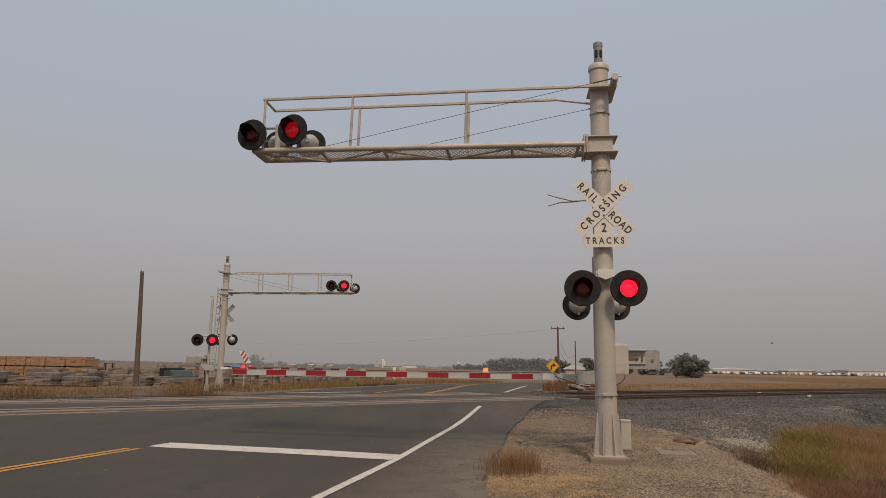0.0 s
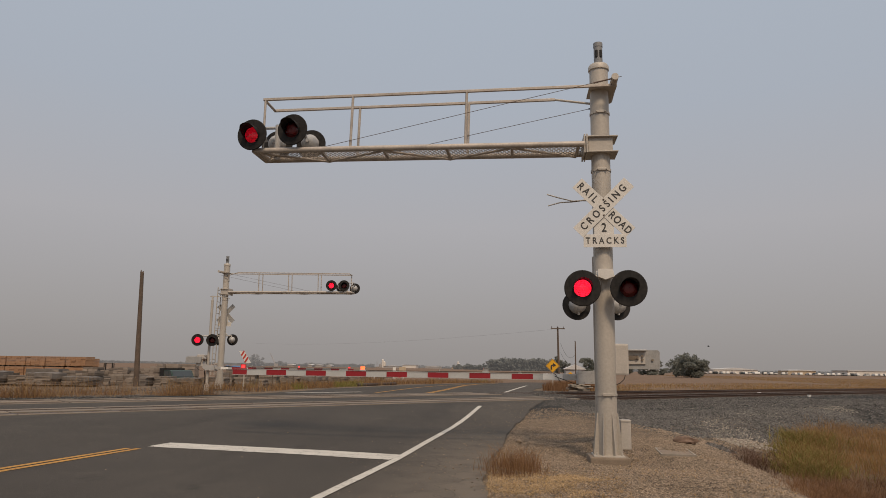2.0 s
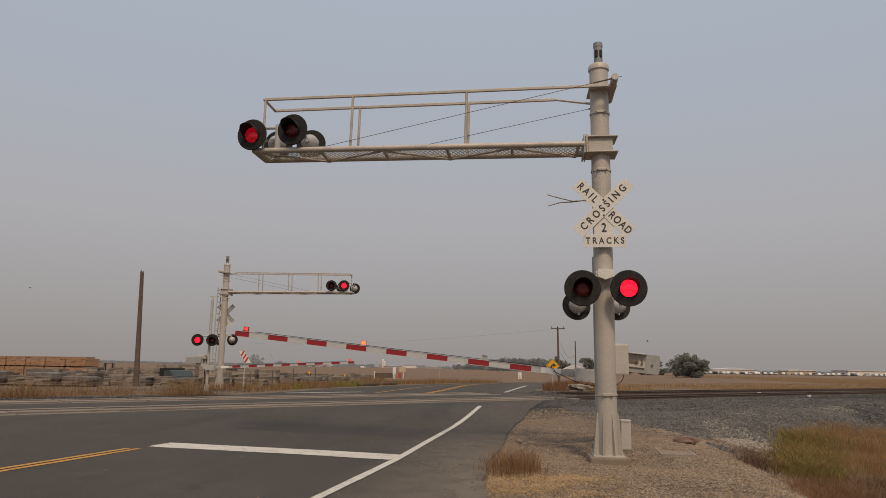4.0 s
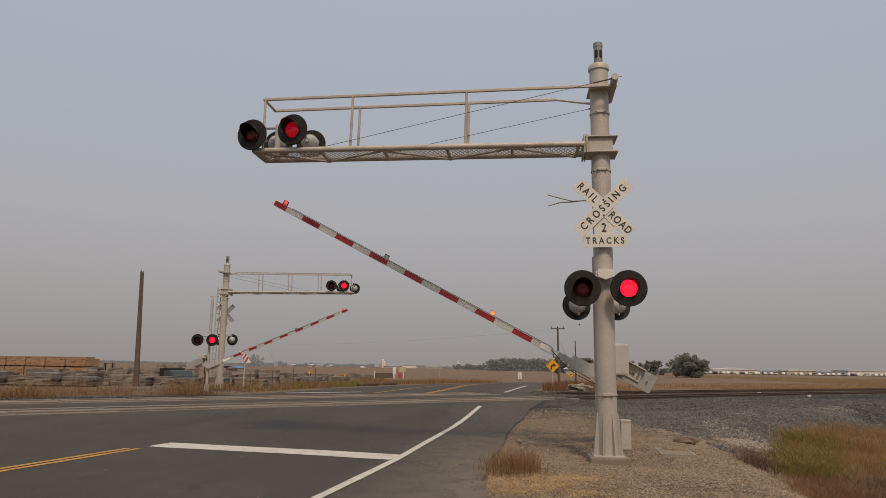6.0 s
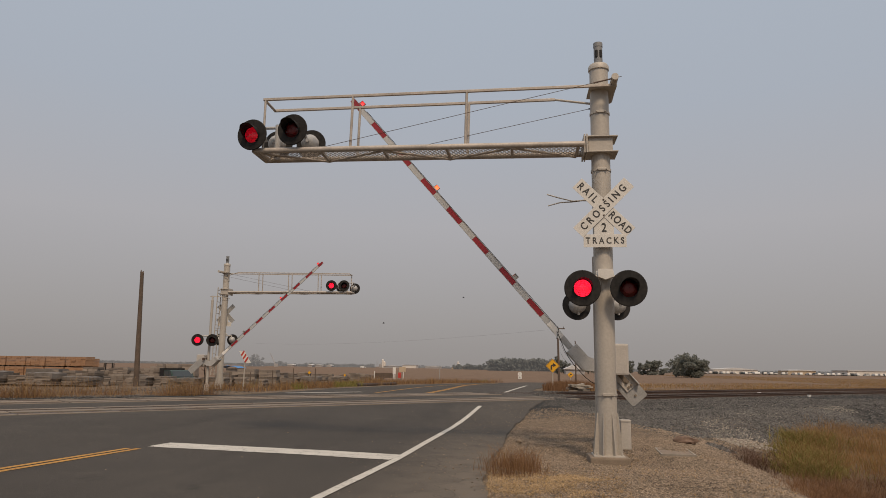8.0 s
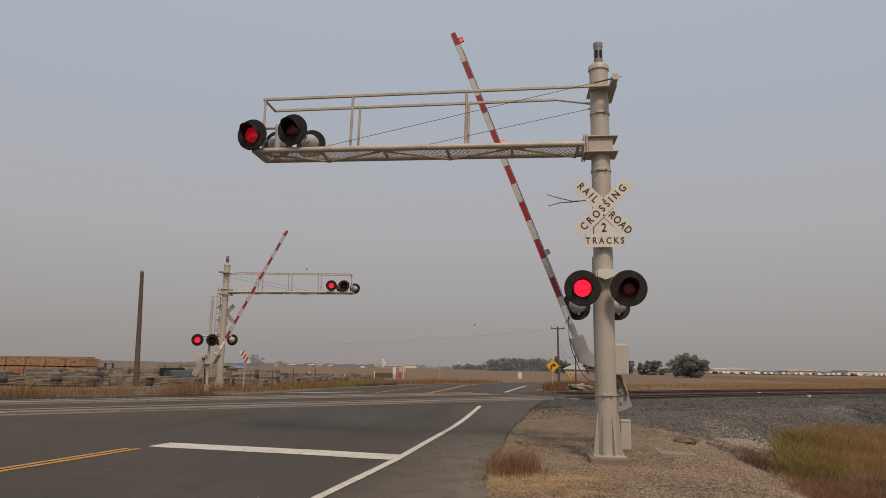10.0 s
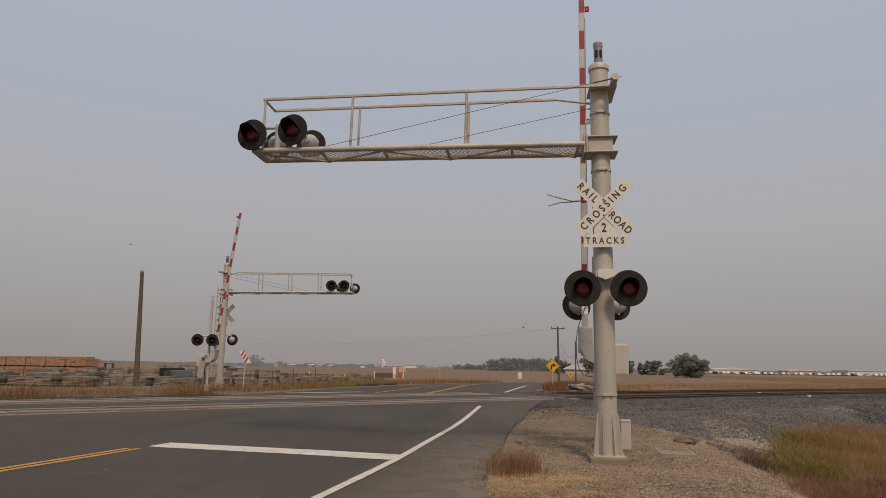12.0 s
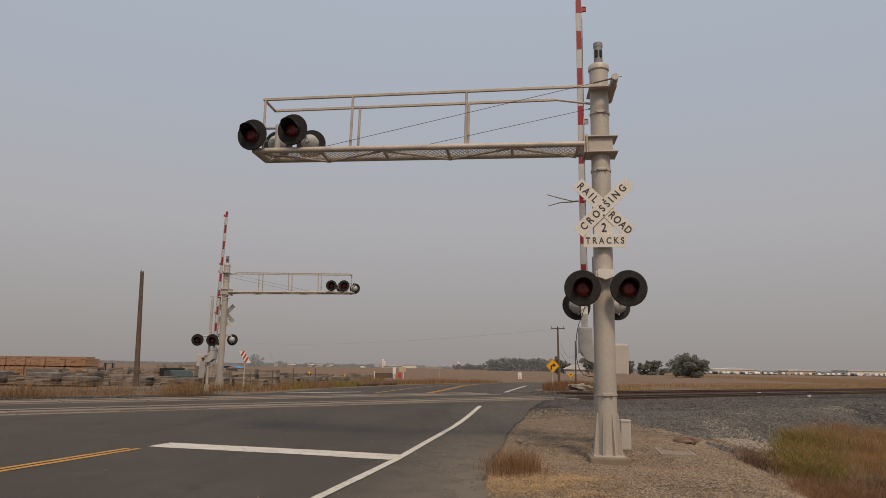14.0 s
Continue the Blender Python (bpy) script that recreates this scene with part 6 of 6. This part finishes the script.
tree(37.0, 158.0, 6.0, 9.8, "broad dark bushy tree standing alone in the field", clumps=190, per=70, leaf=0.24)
tree(40.2, 225.0, 5.2, 8.0, "green tree beyond the field, haze in its leaf colour", clumps=90, per=50, leaf=0.32)
tree(34.4, 232.0, 5.4, 5.0, "small tree beyond the field, haze in its leaf colour", clumps=70, per=50, leaf=0.32)
tree(46.5, 238.0, 2.8, 4.6, "low bush beyond the field, haze in its leaf colour", clumps=24, per=40, leaf=0.32)
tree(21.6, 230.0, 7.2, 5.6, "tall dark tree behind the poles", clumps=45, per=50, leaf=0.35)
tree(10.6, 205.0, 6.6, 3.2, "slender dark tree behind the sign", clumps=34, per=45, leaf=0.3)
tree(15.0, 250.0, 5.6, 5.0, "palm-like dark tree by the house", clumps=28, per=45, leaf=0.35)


def far_wood(label, y, x0, x1, h0, h1, n, leaf, mat="leaf_far", depth=14.0):
    cs, rs = [], []
    for k in range(n):
        x = RNG.uniform(x0, x1)
        top = h0 + (h1 - h0) * (0.5 + 0.9 * noise.noise((x * 6.0 / (x1 - x0) * 2.2, y, 0)))
        for z in np.arange(0.08, 1.0, 0.17):
            cs.append((x + RNG.normal(0, top * 0.15), y + RNG.uniform(0, depth), top * z * RNG.uniform(0.85, 1.1)))
            rs.append(top * 0.17)
    q, f = leaves(cs, rs, 9, leaf)
    return tagged(joined("backdrop", q, f, mat, label, "backdrop"), kind="structure")


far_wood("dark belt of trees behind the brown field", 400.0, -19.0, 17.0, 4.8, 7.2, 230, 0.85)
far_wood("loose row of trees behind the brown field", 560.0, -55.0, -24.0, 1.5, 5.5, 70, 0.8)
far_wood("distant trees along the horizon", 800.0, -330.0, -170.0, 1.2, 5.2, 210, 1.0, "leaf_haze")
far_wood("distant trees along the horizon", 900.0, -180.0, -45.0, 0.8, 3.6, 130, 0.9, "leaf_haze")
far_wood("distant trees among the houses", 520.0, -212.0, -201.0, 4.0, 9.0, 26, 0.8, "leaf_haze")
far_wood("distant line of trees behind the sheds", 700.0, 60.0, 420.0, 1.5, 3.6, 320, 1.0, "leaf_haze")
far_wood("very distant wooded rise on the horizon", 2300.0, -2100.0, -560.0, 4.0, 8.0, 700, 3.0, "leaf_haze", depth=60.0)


def shed(name, x, y, w, d, h, wall, label, gable=0.0, doors=0, rz=0.0, roof="roof"):
    t = thing(name, pose(x, y, 0.0, 0, 0, rz), label, "building")
    bm = bmesh.new()
    box(bm, (0, 0, h / 2 - 0.3), (w, d, h + 0.6))
    part("wall", bm, wall, t)
    bm = bmesh.new()
    e = 0.4
    if gable:
        prism(bm, [(-w / 2 - e, h), (w / 2 + e, h), (w / 2 + e, h + 0.15), (0, h + gable), (-w / 2 - e, h + 0.15)], -d / 2 - e, d / 2 + e)
    else:
        prism(bm, [(-w / 2 - e, h), (w / 2 + e, h), (w / 2 + e, h + 0.25), (-w / 2 - e, h + 0.45)], -d / 2 - e, d / 2 + e)
    part("roof", bm, roof, t)
    for k in range(doors):
        dx = w * (0.12 + 0.13 * k)
        bm = bmesh.new()
        box(bm, (dx, -d / 2 - 0.05, h * 0.3), (w * 0.075, 0.12, h * 0.6))
        part("door", bm, "black", t)
    return t


shed("warehouse", 135.0, 470.0, 27.0, 20.0, 2.6, "white_wall", "long low white shed with open dark doors", 1.3, 3)
shed("warehouse", 176.0, 472.0, 16.5, 18.0, 2.6, "tan_wall", "low tan shed with a pale roof", 0.7)
shed("warehouse", 226.0, 466.0, 52.0, 22.0, 2.9, "white_wall", "long white shed with a flat pale roof", 0.0)
# white house; its grey wall colour stands in for haze
shed("house", 16.0, 214.0, 5.6, 7.0, 1.4, "grey_wall", "small house greyed for haze, with a pale gabled roof", 1.5)
shed("house", 37.5, 262.0, 3.6, 5.0, 1.5, "white_wall", "small white house behind the trees", 0.9)
shed("house", 47.5, 262.0, 4.2, 5.0, 1.3, "white_wall", "small white house behind the trees", 0.9)
shed("works_building", -128.0, 806.0, 16.0, 18.0, 3.2, "white_wall", "distant white works building on the plain", 0.0)
shed("works_building", -150.0, 815.0, 20.0, 18.0, 1.8, "grey_wall", "distant grey works building on the plain", 0.8)
shed("works_building", -103.0, 830.0, 20.0, 18.0, 2.0, "grey_wall", "distant grey works building on the plain", 0.6)
shed("works_building", -74.0, 840.0, 16.0, 18.0, 1.8, "tan_wall", "distant tan works building on the plain", 0.8)
for x, y, w in ((-255.0, 760.0, 14.0), (-232.0, 790.0, 16.0), (-214.0, 770.0, 9.0), (-196.0, 640.0, 7.0)):
    shed("house", x, y, w * 0.6, 10.0, 1.6, "grey_wall", "distant pale house on the plain", 1.0)


def silo_plant(x, y, h, label):
    t = thing("silo_plant", pose(x, y, 0.0), label, "silos")
    for dx, hh, r in ((-5.2, h * 0.8, 0.4), (2.4, h, 1.6), (4.6, h * 0.72, 1.7), (-1.0, h * 0.45, 1.6)):
        bm = bmesh.new()
        rod(bm, (dx, 0, 0), (dx, 0, hh), r, 16)
        rod(bm, (dx, 0, hh), (dx, 0, hh + r * 0.6), r, 16, 0.1)
        part("silo", bm, "white_wall" if dx > 0 else "grey_wall", t)
    bm = bmesh.new()
    rod(bm, (-3.0, -1, h * 0.2), (2.4, -1, h * 0.78), 0.35, 8)
    part("conveyor", bm, "grey_wall", t)
    return t


silo_plant(-182.0, 900.0, 10.0, "distant silos with a slanting conveyor")
silo_plant(-137.0, 1500.0, 14.0, "hazy distant silos on the horizon")
t = thing("crane", pose(-180.5, 500.0, 0.0), "distant crane jib rising over the trees", "crane")
bm = bmesh.new()
rod(bm, (0.0, 0, 1.5), (-4.4, 0, 10.0), 0.3, 6, 0.2)
part("jib", bm, "grey_wall", t)
bm = bmesh.new()
box(bm, (0.6, 0, 1.2), (3.0, 2.0, 2.4), bevel=0.2)
part("cab", bm, "grey_wall", t)


def far_car(x, y, rz, mat, label):
    t = thing("parked_car", pose(x, y, 0.0, 0, 0, rz), label, "car", group="cars by the sheds")
    bm = bmesh.new()
    prism(bm, [(-2.1, 0.3), (2.1, 0.3), (2.15, 0.75), (1.1, 0.9), (-2.1, 0.92)], -0.85, 0.85)
    part("body", bm, mat, t)
    bm = bmesh.new()
    prism(bm, [(-1.9, 0.9), (1.05, 0.9), (0.5, 1.45), (-1.7, 1.48)], -0.76, 0.76)
    part("cabin", bm, mat if int(x) % 5 else "glass", t)
    for wx in (-1.35, 1.35):
        bm = bmesh.new()
        rod(bm, (wx, -0.86, 0.32), (wx, 0.86, 0.32), 0.32, 12)
        part("axle_wheels", bm, "tyre", t)
    return t


for k in range(64):
    far_car(101.0 + 1.95 * k + RNG.uniform(-0.4, 0.4), 436.0 + RNG.uniform(-6, 6), RNG.uniform(75, 105), ("sign_white", "sign_white", "white_wall", "sign_white", "grey_wall", "sign_white", "white_wall", "glass")[k % 8], "distant pale parked car before the sheds")
far_car(-119.0, 520.0, 5, "sign_white", "distant white car crossing the plain")


# small white boxes clipped beside the rails
for s_, a_ in ((42.4, 2.4), (41.5, -1.3)):
    p_, an_ = track_point(s_, a_)
    t = thing("track_box", Matrix.Translation((p_.x, p_.y, TRACK_Z - 0.16)) @ Matrix.Rotation(an_, 4, "Z"), "small white box on the ballast beside the rail", "box", group="boxes beside the rails")
    bm = bmesh.new()
    box(bm, (0, 0, 0.06), (0.24, 0.12, 0.12), bevel=0.02)
    part("body", bm, "sign_white", t)
    bm = bmesh.new()
    box(bm, (0, 0, 0.125), (0.26, 0.14, 0.02), bevel=0.006)
    part("lid", bm, "sign_white", t)


# ---- motion ----
def motions():
    # lamps take turns every 0.596 s; after 11.65 s all are dark
    flips, t = [], 0.40
    while t < 11.5:
        flips.append(t)
        t += 0.5959
    OFF = 11.66
    for ob, first, home, lag in LAMP_KEYS:
        def turned(a):
            return home @ pose(0, 0, 0, 0, 0, a)
        lit = first
        a = 0.0 if lit else 180.0
        rows = [(0.0, turned(a))]
        events = [(f, None) for f in flips] + [(OFF, "off")]
        for when, what in events:
            goal = (not lit) if what is None else False
            if goal == lit:
                continue
            when += 0.04 if lag == 2 and what is None else 0.0
            k = round(when * FPS) - 1
            half = 15 * round((k + 0.5) / 15)      # no half-turned lamp on a half second
            if half in (k, k + 1):
                k = half + 1 if when * FPS > half else half - 2
            if lag and goal and 6.9 < when < 7.05:
                k = 211
            rows.append(((k - 1) / FPS, turned(a)))
            for i, f in ((0, 1 / 3), (1, 2 / 3), (2, 1.0)):
                rows.append(((k + i) / FPS, turned(a + 180.0 * f)))
            a += 180.0
            lit = goal
        rows.append((14.0, turned(a)))
        walk(ob, rows)
    for ob in STEADY:
        k = round(OFF * FPS)
        walk(ob, [(0.0, pose(0, 0, 0)), ((k - 1) / FPS, pose(0, 0, 0))] + [((k + i) / FPS, pose(0, 0, 0, 0, 0, 60 * (i + 1))) for i in range(3)] + [(14.0, pose(0, 0, 0, 0, 0, 180))])
    for (body, wings), rows in BIRDS:
        keyed = []
        for (t0, p), (t1, q) in zip(rows, rows[1:] + [rows[-1]]):
            d = Vector(q) - Vector(p)
            if t1 > t0:
                heading = math.degrees(math.atan2(d.x, -d.y)) 
            keyed.append((t0, pose(*p, 0, 0, heading)))
        walk(body, keyed)
        for wing, side in wings:
            walk(wing, [(k * 0.2, pose(0, 0, 0, 0, side * (28 if k % 2 else -24), 0)) for k in range(71)])
    for arm, home, rows in GATES:
        walk(arm, [(t, home @ pose(0, 0, 0, 0, a, 0)) for t, a in rows])


motions()
